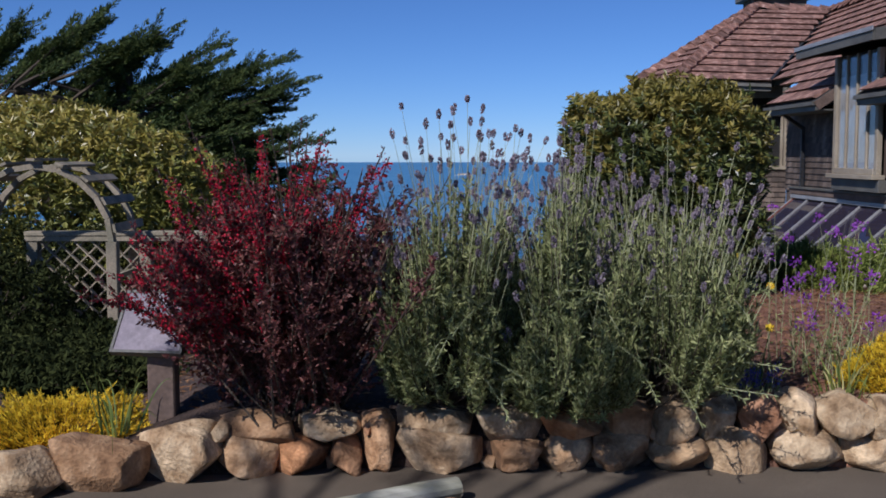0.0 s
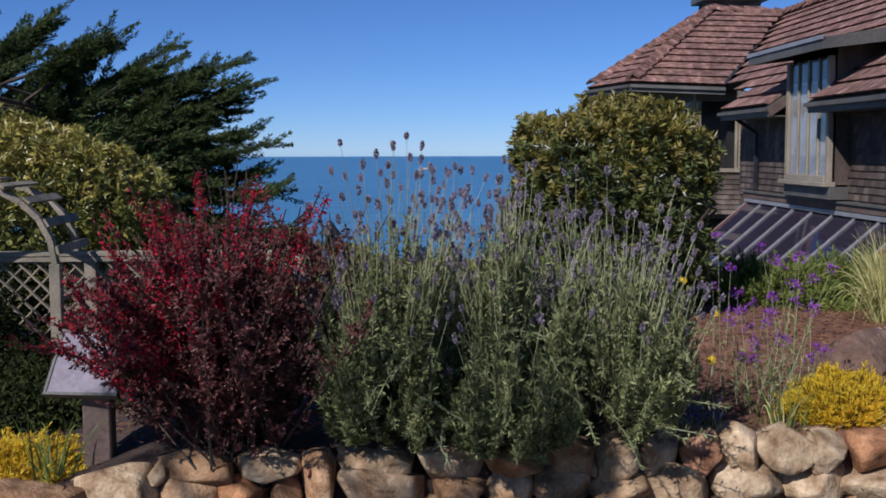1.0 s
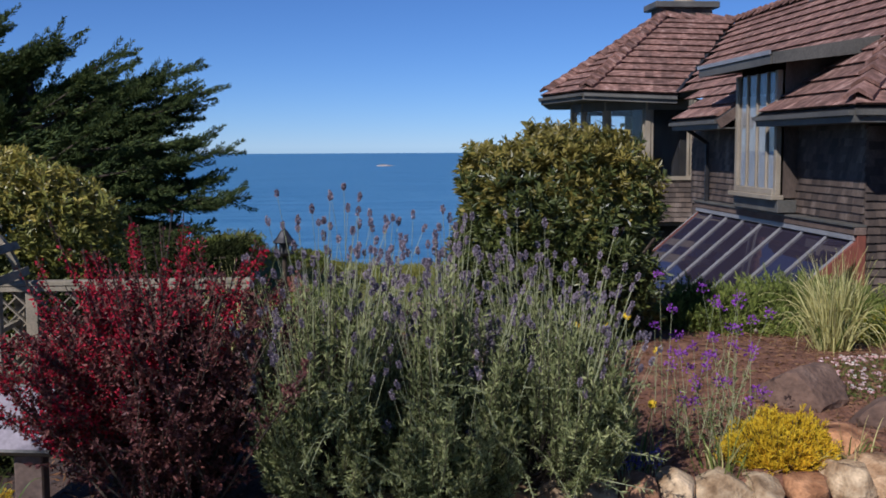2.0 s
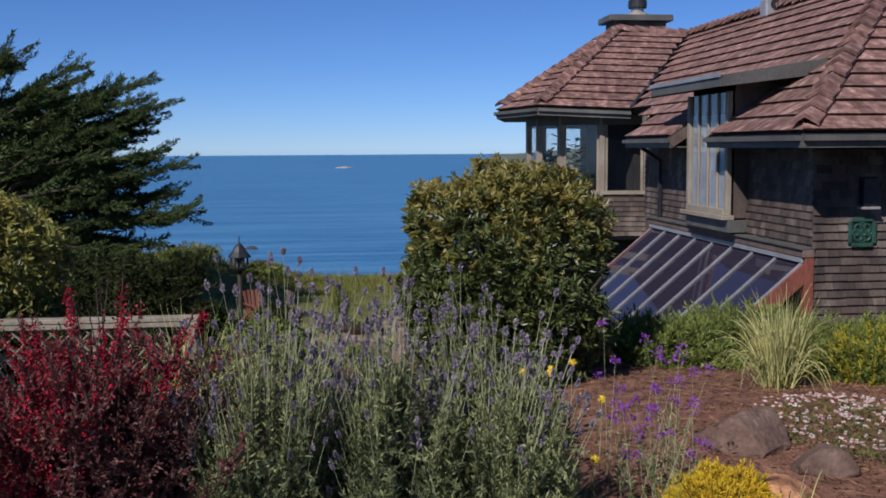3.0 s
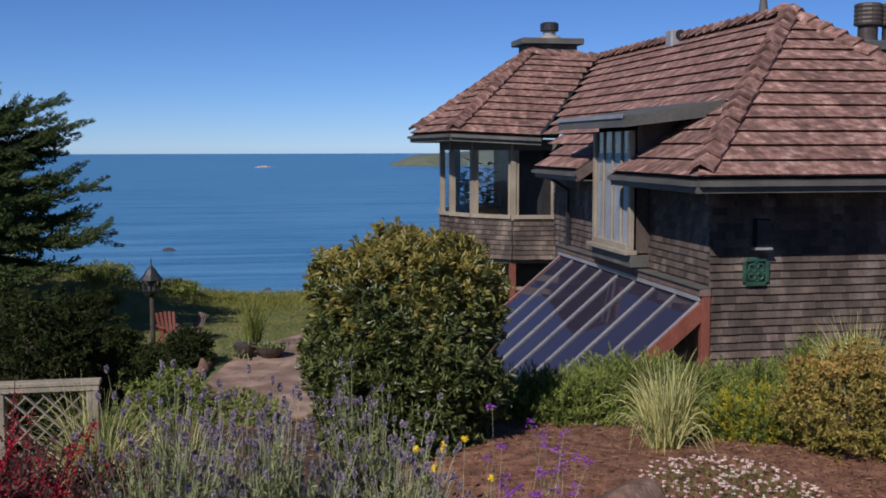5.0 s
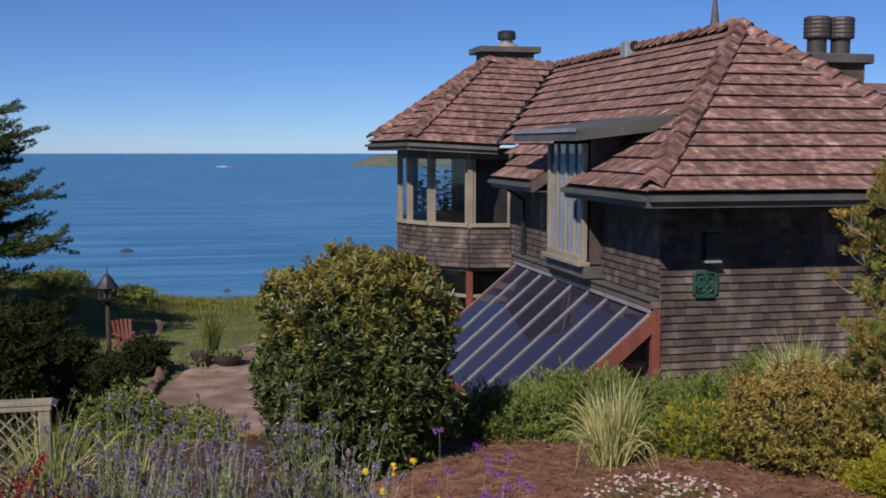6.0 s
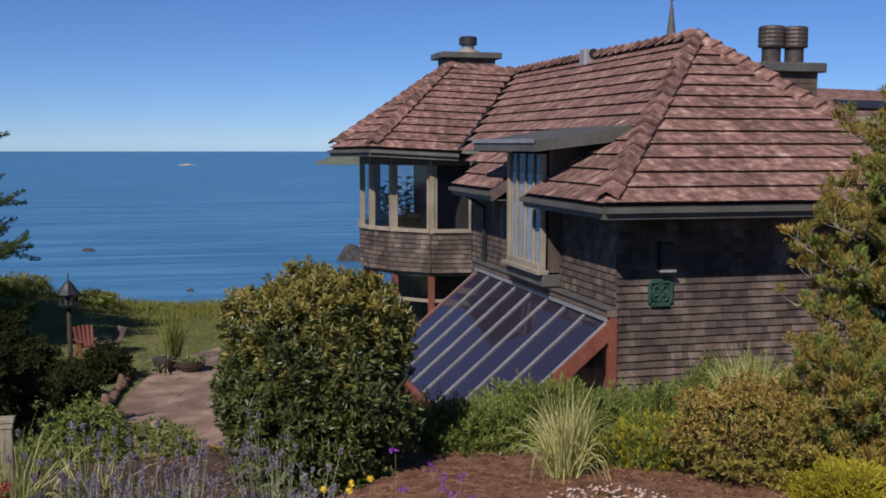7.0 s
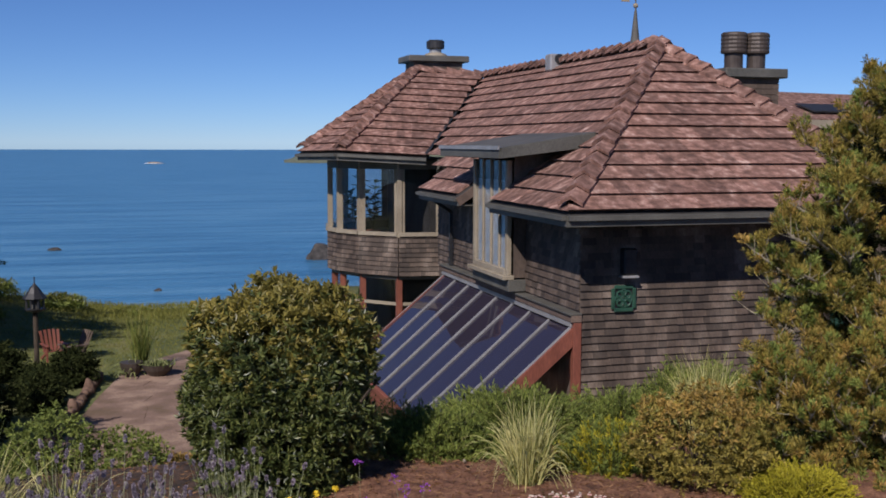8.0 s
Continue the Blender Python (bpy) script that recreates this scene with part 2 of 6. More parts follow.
M["lawn_blade"] = leafy("lawn_blade", (0.13, 0.14, 0.028), (0.21, 0.215, 0.045), (0.31, 0.29, 0.08), 0.7, 0.25, 0.2)
M["dry_grass"] = leafy("dry_grass", (0.15, 0.17, 0.0336), (0.25, 0.27, 0.0588), (0.38, 0.36, 0.109), 0.7, 0.25, 0.2)

# ---------------------------------------------------------------- mesh helpers
RNG = np.random.default_rng(7)


def part(name, bm, material, parent=None, label=""):
    """Links a bmesh as one mesh object, under a thing or a part."""
    me = bpy.data.meshes.new(name)
    bm.to_mesh(me)
    bm.free()
    return linked(name, me, material, parent, label)


def linked(name, me, material, parent=None, label=""):
    if material and not me.materials:
        me.materials.append(material)
    ob = new(name, me)
    ob.parent = parent
    if label:
        tagged(ob, label)
    if name in ("stem", "twig", "foliage", "blade", "limb", "petal") or (name == "flower" and len(me.polygons) > 60):
        tagged(ob, kind="stuff")
    return ob


def thing(name, place, label, category, group="", kind=""):
    ob = new(name)
    ob.empty_display_size = 0.1
    ob.location = place
    return tagged(ob, label, category, group, kind)


def from_arrays(name, verts, faces):
    """A mesh from an (n, 3) array and an (m, k) array of corners, all faces of k sides."""
    me = bpy.data.meshes.new(name)
    k = faces.shape[1]
    me.vertices.add(len(verts))
    me.vertices.foreach_set("co", np.ascontiguousarray(verts, np.float32).ravel())
    me.loops.add(faces.size)
    me.loops.foreach_set("vertex_index", np.ascontiguousarray(faces, np.int32).ravel())
    me.polygons.add(len(faces))
    me.polygons.foreach_set("loop_start", np.arange(0, faces.size, k, dtype=np.int32))
    me.polygons.foreach_set("loop_total", np.full(len(faces), k, np.int32))
    me.polygons.foreach_set("use_smooth", np.zeros(len(faces), bool))
    me.update(calc_edges=True)
    me.validate()
    return me


def unit(v):
    return v / np.maximum(np.linalg.norm(v, axis=-1, keepdims=True), 1e-9)


def leaf_mesh(name, pos, way, length, width, fold=0.25, rng=RNG):
    """Small folded leaves: two triangles each, along way."""
    n = len(pos)
    way = unit(way)
    side = unit(np.cross(way, rng.normal(size=(n, 3))))
    up = np.cross(side, way)
    ln, wd = np.broadcast_to(length, n)[:, None], np.broadcast_to(width, n)[:, None]
    mid = pos + way * ln * 0.5
    v = np.stack([pos, mid + side * wd * 0.5 + up * wd * fold, pos + way * ln, mid - side * wd * 0.5 + up * wd * fold], 1)
    base = np.arange(n)[:, None] * 4
    faces = np.concatenate([base + [0, 1, 2], base + [0, 2, 3]], 1).reshape(-1, 3)
    return from_arrays(name, v.reshape(-1, 3), faces)


def strand_mesh(name, paths, radius, sides=3, end=0.45):
    """Thin tapering stems along paths (n, k, 3)."""
    n, k, _ = paths.shape
    tang = unit(np.gradient(paths, axis=1))
    a = unit(np.cross(tang, np.array([0.31, 0.77, 0.55])))
    b = np.cross(tang, a)
    rad = np.broadcast_to(radius, n)[:, None, None] * np.linspace(1.0, end, k)[None, :, None]
    rings = [paths + (a * math.cos(t) + b * math.sin(t)) * rad for t in np.arange(sides) * 2 * math.pi / sides]
    v = np.stack(rings, 2).reshape(-1, 3)
    i = np.arange(n)[:, None, None] * k * sides + np.arange(k - 1)[None, :, None] * sides
    s = np.arange(sides)[None, None, :]
    f = np.stack([i + s, i + (s + 1) % sides, i + sides + (s + 1) % sides, i + sides + s], -1).reshape(-1, 4)
    return from_arrays(name, v, f)


def blade_mesh(name, paths, width):
    """Flat tapering blades along paths (n, k, 3)."""
    n, k, _ = paths.shape
    tang = unit(np.gradient(paths, axis=1))
    side = unit(np.cross(tang, RNG.normal(size=(n, 1, 3))))
    wd = np.broadcast_to(width, n)[:, None, None] * np.linspace(1.0, 0.12, k)[None, :, None] * 0.5
    v = np.stack([paths - side * wd, paths + side * wd], 2).reshape(-1, 3)
    i = np.arange(n)[:, None] * k * 2 + np.arange(k - 1)[None, :] * 2
    f = np.stack([i, i + 1, i + 3, i + 2], -1).reshape(-1, 4)
    return from_arrays(name, v, f)


def arcs(base, way, length, droop, k=6):
    """Paths that leave base along way and bend down (droop > 0) or up."""
    n = len(base)
    t = np.linspace(0, 1, k)[None, :, None]
    ln = np.broadcast_to(length, n)[:, None, None]
    dr = np.broadcast_to(droop, n)[:, None, None]
    p = base[:, None, :] + unit(way)[:, None, :] * ln * t
    p[..., 2] -= (dr * ln * t ** 2)[..., 0]
    return p


def box(bm, x0, y0, z0, x1, y1, z1, bevel=0.0):
    r = bmesh.ops.create_cube(bm, size=1.0)
    bmesh.ops.scale(bm, vec=(x1 - x0, y1 - y0, z1 - z0), verts=r["verts"])
    bmesh.ops.translate(bm, vec=((x0 + x1) / 2, (y0 + y1) / 2, (z0 + z1) / 2), verts=r["verts"])
    if bevel:
        edges = list({e for v in r["verts"] for e in v.link_edges})
        bmesh.ops.bevel(bm, geom=edges, offset=bevel, segments=1, affect="EDGES")
    return bm


def boxed(*a, **k):
    return box(bmesh.new(), *a, **k)


def beam(bm, a, b, w, h, up=(0, 0, 1)):
    """A squared timber from a to b, w wide and h high."""
    a, b = Vector(a), Vector(b)
    y = (b - a).normalized()
    x = y.cross(Vector(up)).normalized()
    z = x.cross(y)
    r = bmesh.ops.create_cube(bm, size=1.0)
    m = Matrix.Translation((a + b) / 2) @ Matrix((x, y, z)).transposed().to_4x4() @ Matrix.Diagonal((w, (b - a).length, h, 1))
    bmesh.ops.transform(bm, matrix=m, verts=r["verts"])
    return bm


def beamed(*a, **k):
    return beam(bmesh.new(), *a, **k)


def prism(bm, ring, depth):
    """A flat polygon given as points, thickened downwards by depth along its normal."""
    top = [bm.verts.new(p) for p in ring]
    n = (Vector(ring[1]) - Vector(ring[0])).cross(Vector(ring[2]) - Vector(ring[1])).normalized()
    if n.z < 0:
        n = -n
    low = [bm.verts.new(Vector(p) - n * depth) for p in ring]
    bm.faces.new(top)
    bm.faces.new(low[::-1])
    for i in range(len(ring)):
        j = (i + 1) % len(ring)
        bm.faces.new((top[i], low[i], low[j], top[j]))
    bmesh.ops.recalc_face_normals(bm, faces=bm.faces)
    return bm


def lathe(bm, profile, seg=16, centre=(0, 0, 0)):
    """A turned body from (radius, height) pairs."""
    cx, cy, cz = centre
    rings = [[bm.verts.new((cx + r * math.cos(2 * math.pi * i / seg), cy + r * math.sin(2 * math.pi * i / seg), cz + h)) for i in range(seg)] for r, h in profile]
    for a, b in zip(rings, rings[1:]):
        for i in range(seg):
            bm.faces.new((a[i], a[(i + 1) % seg], b[(i + 1) % seg], b[i]))
    bm.faces.new(rings[0][::-1])
    bm.faces.new(rings[-1])
    return bm


def blocky(d, k):
    """Radius of a rounded block (k = 2: a ball; higher: nearer a cube)."""
    return (abs(d.x) ** k + abs(d.y) ** k + abs(d.z) ** k) ** (-1 / k)


def boulder(size, seed, rough=0.18, cuts=3, square=2.0):
    """A worn stone: a ball pushed into facets and lumps."""
    bm = bmesh.new()
    bmesh.ops.create_icosphere(bm, subdivisions=cuts, radius=1.0)
    rnd = random.Random(seed)
    planes = [(Vector((rnd.gauss(0, 1), rnd.gauss(0, 1), rnd.gauss(0, 1))).normalized(), rnd.uniform(0.7, 0.98)) for _ in range(15)]
    off = Vector((rnd.uniform(-50, 50), rnd.uniform(-50, 50), 0))
    for v in bm.verts:
        d = v.co.normalized()
        r = blocky(d, square) + rough * noise.noise(d * 1.3 + off) + rough * 0.45 * noise.noise(d * 3.7 + off) + 0.03 * noise.noise(d * 9 + off)
        p = d * r
        for n, h in planes:
            k = p.dot(n)
            if k > h:
                p -= n * (k - h) * 0.95
        v.co = Vector((p.x * size[0], p.y * size[1], p.z * size[2]))
    for f in bm.faces:
        f.smooth = square < 8
    return bm


def sm(a, b, t):
    t = np.clip((np.asarray(t, float) - a) / (b - a), 0, 1)
    return t * t * (3 - 2 * t)


def wall_line(x):
    """The y of the garden wall's face at x: it swings nearer towards the garden path."""
    return 4.42 - 0.40 * (1 - sm(-2.2, -0.6, x)) - 0.25 * (1 - sm(-3.6, -2.2, x))


def ground_z(x, y):
    """Height of the land: path, raised bed, the fall to the patio and lawn, the cliff."""
    x, y = np.asarray(x, float), np.asarray(y, float)
    bed = 0.26 + 0.05 * sm(0.6, 1.4, x) + 0.03 * sm(4.6, 5.2, y) + 0.10 * sm(5.0, 7.0, y) * sm(1.0, 3.0, x)
    left = 1 - sm(-2.0, -1.25, x)
    bed = bed * (1 - 0.85 * left)
    near = np.where(y < wall_line(x) + 0.14, -0.01, bed)
    right = sm(2.5, 6.0, x)
    slope = sm(8.6, 14.5, y) * (1 - right) + right * sm(8.5, 30.0, y)
    low = -2.0 * (1 - right) + right * -1.6
    z = near * (1 - slope) + low * slope
    z = z - 0.55 * sm(6.5, 12.0, y) * right * (1 - slope)
    pit = sm(11.5, 12.7, y) * (1 - sm(6.45, 6.7, x)) * (1 - sm(19.6, 21.0, y))
    z = z * (1 - pit) + np.minimum(z, -1.85) * pit
    z = z + 1.2 * (1 - sm(-5.0, 0.9, x)) * sm(25.5, 33.5, y)
    z = z + 0.06 * np.sin(x * 0.9 + 1.0) * np.cos(y * 0.7) * sm(6, 9, y) * (1 - sm(13, 15, y))
    edge = 34.5 + 0.9 * np.sin(x * 0.35) + 0.5 * np.sin(x * 0.9 + 2) + 0.10 * x
    z = np.where(y > edge, z - np.minimum((y - edge) * 1.4 + ((y - edge) * 0.25) ** 2, 34), z)
    return np.maximum(z, -33.0)


def on_ground(x, y, dz=0.0):
    return (x, y, float(ground_z(x, y)) + dz)

# ---------------------------------------------------------------- land and sea
def grid_sheet(name, xs, ys, zf, material):
    gx, gy = np.meshgrid(xs, ys)
    v = np.stack([gx, gy, zf(gx, gy)], -1).reshape(-1, 3)
    w = len(xs)
    i = (np.arange(len(ys) - 1)[:, None] * w + np.arange(w - 1)[None, :]).ravel()
    me = from_arrays(name, v, np.stack([i, i + 1, i + w + 1, i + w], -1))
    me.polygons.foreach_set("use_smooth", np.ones(len(me.polygons), bool))
    return linked(name, me, material)


def land_material():
    """Mulch, grass and shade-darkened soil laid by where they grow."""
    m, n, l, p = nodes_of("land")
    sep = n.new("ShaderNodeSeparateXYZ")
    l.new(n.new("ShaderNodeTexCoord").outputs["Object"], sep.inputs[0])
    wob = noise_tex(n, l, 1.2, 4.0)

    def step(axis, a, b, amp=0.8):
        add = n.new("ShaderNodeMath")
        add.operation = "MULTIPLY_ADD"
        l.new(wob, add.inputs[0])
        add.inputs[1].default_value = amp
        l.new(sep.outputs[axis], add.inputs[2])
        r = n.new("ShaderNodeMapRange")
        r.inputs[1].default_value, r.inputs[2].default_value = a, b
        l.new(add.outputs[0], r.inputs[0])
        return r.outputs[0]

    fine = noise_tex(n, l, 55.0, 6.0)
    mid = noise_tex(n, l, 7.0, 5.0)
    mulch = ramp(n, l, mid, [(0.3, (0.10, 0.044, 0.024)), (0.5, (0.20, 0.09, 0.048)), (0.72, (0.32, 0.165, 0.09))])
    grass = ramp(n, l, noise_tex(n, l, 0.9, 6.0), [(0.3, (0.085, 0.105, 0.028)), (0.52, (0.14, 0.155, 0.042)), (0.75, (0.235, 0.21, 0.08))])
    # dark soil left of the mulch, darker still for the shade under the shrubs
    soil = ramp(n, l, mid, [(0.3, (0.028, 0.018, 0.012)), (0.5, (0.06, 0.036, 0.024)), (0.72, (0.11, 0.066, 0.042))])
    bed = mixed(n, l, step(0, 1.6, 2.2, 0.6), soil, mulch)
    col = mixed(n, l, step(1, 12.5, 13.5), bed, grass)
    tone = ramp(n, l, fine, [(0.3, (0.6, 0.6, 0.6)), (0.7, (1.3, 1.3, 1.3))])
    l.new(mixed(n, l, 1.0, col, tone, "MULTIPLY"), p.inputs["Base Color"])
    p.inputs["Roughness"].default_value = 0.95
    bump(n, l, p, fine, 0.9, 0.025)
    return m


M["land"] = land_material()
xs = np.unique(np.concatenate([np.linspace(-60, -8, 30), np.linspace(-8, 12, 170), np.linspace(12, 80, 40)]))
ys = np.unique(np.concatenate([np.linspace(-40, -2, 20), np.linspace(-2, 16, 170), np.linspace(16, 50, 90), np.linspace(50, 90, 10)]))
ground = grid_sheet("ground", xs, ys, ground_z, M["land"])
tagged(ground, "sloping garden ground with brown mulch, soil darkened for shade, and grass", "ground", kind="structure")
sea = grid_sheet("water", np.linspace(-4900, 4900, 41), np.concatenate([[34, 60], np.linspace(100, 4950, 40)]), lambda x, y: 0 * x - 30.0, M["sea"])
tagged(sea, "open blue sea reaching to the horizon", "sea", kind="structure")

# asphalt path in front of the garden wall
path = grid_sheet("path", np.linspace(-7, 12, 90), np.linspace(-12, 4.75, 60), lambda x, y: 0.004 + 0.008 * np.sin(x * 2.1) * np.cos(y * 1.7), M["asphalt"])
tagged(path, "worn grey asphalt path beside the stone wall", "path", kind="structure")

# ---------------------------------------------------------------- the house
def wedge_unit(thin=0.25):
    """One shingle: a unit wide, long and thick, thick at its lower end."""
    v = [(0, 0.16, 0), (1, 0.16, 0), (1, 1, -0.1), (0, 1, -0.1), (0.0, 0, 1), (1, 0, 1), (1, 1, thin), (0, 1, thin)]
    f = [(0, 3, 2, 1), (4, 5, 6, 7), (0, 1, 5, 4), (1, 2, 6, 5), (2, 3, 7, 6), (3, 0, 4, 7)]
    return v, f


def shingled(name, parent, origin, u, v, height, limits, step, widths, thick, material, piece, seed, holes=(), singles=0, pick=None, ragged=0.0):
    """Courses of shingles on a plane: origin, unit directions u (along) and v (up); limits(h) gives the ends of a course.
    Whole ones that pick() chooses become objects, up to singles; the rest is one mesh."""
    rnd = random.Random(seed)
    origin, u, v = Vector(origin), Vector(u).normalized(), Vector(v).normalized()
    n = u.cross(v).normalized()
    uv, uf = wedge_unit()
    verts, faces, lone = [], [], []
    rows = max(1, math.ceil(height / step - 0.05))
    for r in range(rows):
        h0, h1 = r * step, min((r + 1) * step + step * 0.22, height)
        lo0, hi0 = limits(h0)
        lo1, hi1 = limits(h1)
        a = min(lo0, lo1) - rnd.uniform(0, widths[1])
        while a < max(hi0, hi1):
            w = rnd.uniform(*widths)
            b = a + w - 0.002
            q = [max(a, lo0), min(b, hi0), min(b, hi1), max(a, lo1)]
            jit, rag = rnd.uniform(0.96, 1.05), rnd.uniform(-ragged, ragged)
            cut = any(x0 < b and a < x1 and z0 < h1 - step * 0.25 and h0 < z1 for x0, x1, z0, z1 in holes)
            if not cut and q[1] - q[0] > 0.012:
                if q[2] < q[3]:
                    q[2] = q[3] = (q[2] + q[3]) / 2
                whole = a >= max(lo0, lo1) and b <= min(hi0, hi1)
                if whole and len(lone) < singles and (pick is None or pick(a, h0)):
                    lone.append(Matrix.Translation(origin + u * a + v * (h0 + rag)) @ Matrix((u, v, n)).transposed().to_4x4() @ Matrix.Diagonal((b - a, h1 - h0, thick * jit, 1)))
                else:
                    k = len(verts)
                    for i, (x, y, z) in enumerate(uv):
                        uu = q[i % 4]
                        verts.append(tuple(origin + u * uu + v * (h0 + rag + y * (h1 - h0 - rag)) + n * (z * thick * jit)))
                    faces += [tuple(k + j for j in f) for f in uf]
            a += w
    ob = None
    if verts:
        ob = linked(name, from_arrays(name, np.array(verts), np.array(faces)), material, parent)
        tagged(ob, kind="stuff")
    if lone:
        me = from_arrays(piece, np.array(uv, float), np.array(uf))
        me.materials.append(M["roof_one"] if material == M["roof"] else M["shingle_one"])
        for m in lone:
            o = new(piece, me)
            o.parent = parent
            o.matrix_basis = m
    return ob


M["roof_one"] = solid("roof_one", ROOF, 7.0, 0.85, 38, (0.8, 0.012), (1.0, 1.0, 0.35), jitter=0.3, coord="Position")
M["shingle_one"] = solid("shingle_one", SHINGLE, 2.6, 0.75, 40, (0.5, 0.004), (1, 1, 0.35), jitter=0.45, coord="Position")

M["wood_brown"] = solid("wood_brown", [(0.3, (0.09, 0.06, 0.045)), (0.7, (0.17, 0.12, 0.09))], 3.0, 0.8, 40, (0.3, 0.004))
house = thing("house", (9.0, 18.0, -2.0), "weathered shingle-clad coastal house with hipped red-brown tiled roof", "house")
HP = Matrix.Translation((-9.0, -18.0, 2.0))


def hpart(name, bm, material, label=""):
    ob = part(name, bm, material, house, label)
    ob.matrix_parent_inverse = HP
    return ob


XE, YE, ZE = 6.05, 12.0, 2.42          # eave corner
XF = 11.8                              # eave corner at the far end of the hip
APEX = Vector((9.95, 17.05, 5.13))
VT, VB = Vector((9.95, 27.3, 5.13)), Vector((6.9, 22.1, 3.03))
P1, P0, HT = Vector((5.0, 22.6, 3.13)), Vector((4.42, 24.5, 3.1)), Vector((8.08, 27.54, 5.26))
PB = Vector((5.25, 28.2, 3.1))

# walls of the main block
wall = hpart("wall", box(boxed(6.63, 12.86, -2.3, 11.3, 20.06, 2.33), 7.5, 20.06, -2.3, 11.3, 22.5, 2.33), M["inner_shade"], "dark sheathing under the shingles")
walls = hpart("wall", boxed(6.62, 12.855, -2.3, 11.28, 12.86, 2.2), M["shingle"], "weathered grey-brown shingle wall")
shingled("shingling", walls, (6.6, 12.85, -1.0), (1, 0, 0), (0, 0, 1), 3.22, lambda h: (0, 4.72), 0.108, (0.10, 0.24), 0.048, M["shingle"], "shingle", 3,
         singles=290, pick=lambda a, h: a < 3.4 and h > 1.15, ragged=0.004)
side = hpart("wall", boxed(6.622, 12.87, -2.3, 6.63, 20.07, 2.3), M["shingle"], "sunlit shingle wall above the glasshouse")
shingled("shingling", side, (6.62, 20.07, 0.88), (0, -1, 0), (0, 0, 1), 1.5, lambda h: (0, 7.24), 0.108, (0.08, 0.19), 0.036, M["shingle"], "shingle", 4,
         holes=[(3.33, 5.02, 0.2, 2.5)], singles=280, pick=lambda a, h: a > 2.0, ragged=0.003)
# return wall towards the round bay
hpart("wall", boxed(7.45, 20.07, -2.3, 8.2, 22.6, 2.4), M["shingle"])

# roof of the main block; the eave is cut where the dormer window rises
roof_south = hpart("roof", bmesh.new(), M["roof"], "sunlit red-brown tiled roof slope")
S_LEN = math.hypot(APEX.x - XE, APEX.z - ZE)
S_UP = Vector((APEX.x - XE, 0, APEX.z - ZE)).normalized()


def main_z(x):
    return ZE + (x - XE) * (APEX.z - ZE) / (APEX.x - XE)


def south_limits(h):
    t = h / S_LEN
    y_near = YE + (APEX.y - YE) * t
    z = ZE + (APEX.z - ZE) * t
    y_far = 19.5 if z < VB.z else VB.y + (VT.y - VB.y) * (z - VB.z) / (VT.z - VB.z)
    if VB.z - 0.35 < z < VB.z:
        y_far = 19.5 + 2.6 * (z - VB.z + 0.35) / 0.35
    return (27.3 - y_far, 27.3 - y_near)


S_STEP = S_LEN / 13
HOLE = [(27.3 - 16.88, 27.3 - 15.17, -1, 1.62)]
shingled("tiling", roof_south, (XE, 27.3, ZE), (0, -1, 0), S_UP, S_LEN, south_limits, S_STEP, (0.16, 0.30), 0.066, M["roof"], "roof_tile", 5,
         holes=HOLE, singles=280, pick=lambda a, h: a > 9.0, ragged=0.004)
for ring in ([(XE, YE, ZE), tuple(APEX), tuple(APEX + Vector((0, 10.25, 0))), (7.4, 19.6, main_z(7.4)), (7.4, 15.17, main_z(7.4)), (XE, 15.17, ZE)],
             [(XE, 16.88, ZE), (7.4, 16.88, main_z(7.4)), (7.4, 19.6, main_z(7.4)), (XE, 19.5, ZE)]):
    hpart("roof_deck", prism(bmesh.new(), [Vector(p) - Vector((0, 0, 0.015)) for p in ring], 0.06), M["inner_shade"])
hpart("roof_deck", prism(bmesh.new(), [(7.3, 19.5, main_z(7.3) - 0.015), (7.3, 22.3, main_z(7.3) - 0.015), (9.95, 27.3, 5.11), (9.95, 19.5, 5.11)], 0.06), M["inner_shade"])
roof_end = hpart("roof", bmesh.new(), M["roof"], "end slope of the tiled hipped roof")
E_UP = Vector((0, APEX.y - YE, APEX.z - ZE))
E_LEN = E_UP.length
shingled("tiling", roof_end, (XE, YE, ZE), (1, 0, 0), E_UP, E_LEN, lambda h: (3.9 * h / E_LEN, XF - XE - (XF - 9.95) * h / E_LEN), E_LEN / 14, (0.16, 0.30), 0.07, M["roof"], "roof_tile", 6,
         singles=290, pick=lambda a, h: a < 5.5, ragged=0.004)
hpart("roof_deck", prism(bmesh.new(), [(XE, YE, ZE - 0.02), (XF, YE, ZE - 0.02), (9.95, 17.05, 5.09)], 0.06), M["inner_shade"])
hpart("roof_deck", prism(bmesh.new(), [(XF, YE, ZE - 0.02), (XF, 27.3, ZE - 0.02), (9.95, 27.3, 5.09), (9.95, 17.05, 5.09)], 0.06), M["roof"])

# roof of the round bay
roof_bay = hpart("roof", bmesh.new(), M["roof"], "tiled roof over the round bay")


def triangle_slope(parent, a, b, tops, rows, seed):
    """A slope over the eave a to b (left to right seen from outside) that rises to the ridge between tops (left, right)."""
    u = (b - a).normalized()
    up = (tops[0] - a) - u * (tops[0] - a).dot(u)
    length = up.length
    up.normalize()
    w = (b - a).length
    la, rb = (tops[0] - a).dot(u), (tops[1] - a).dot(u)
    shingled("tiling", parent, a, u, up, length, lambda h: (la * h / length, w + (rb - w) * h / length), length / rows, (0.16, 0.30), 0.066, M["roof"], "roof_tile", seed, ragged=0.004)


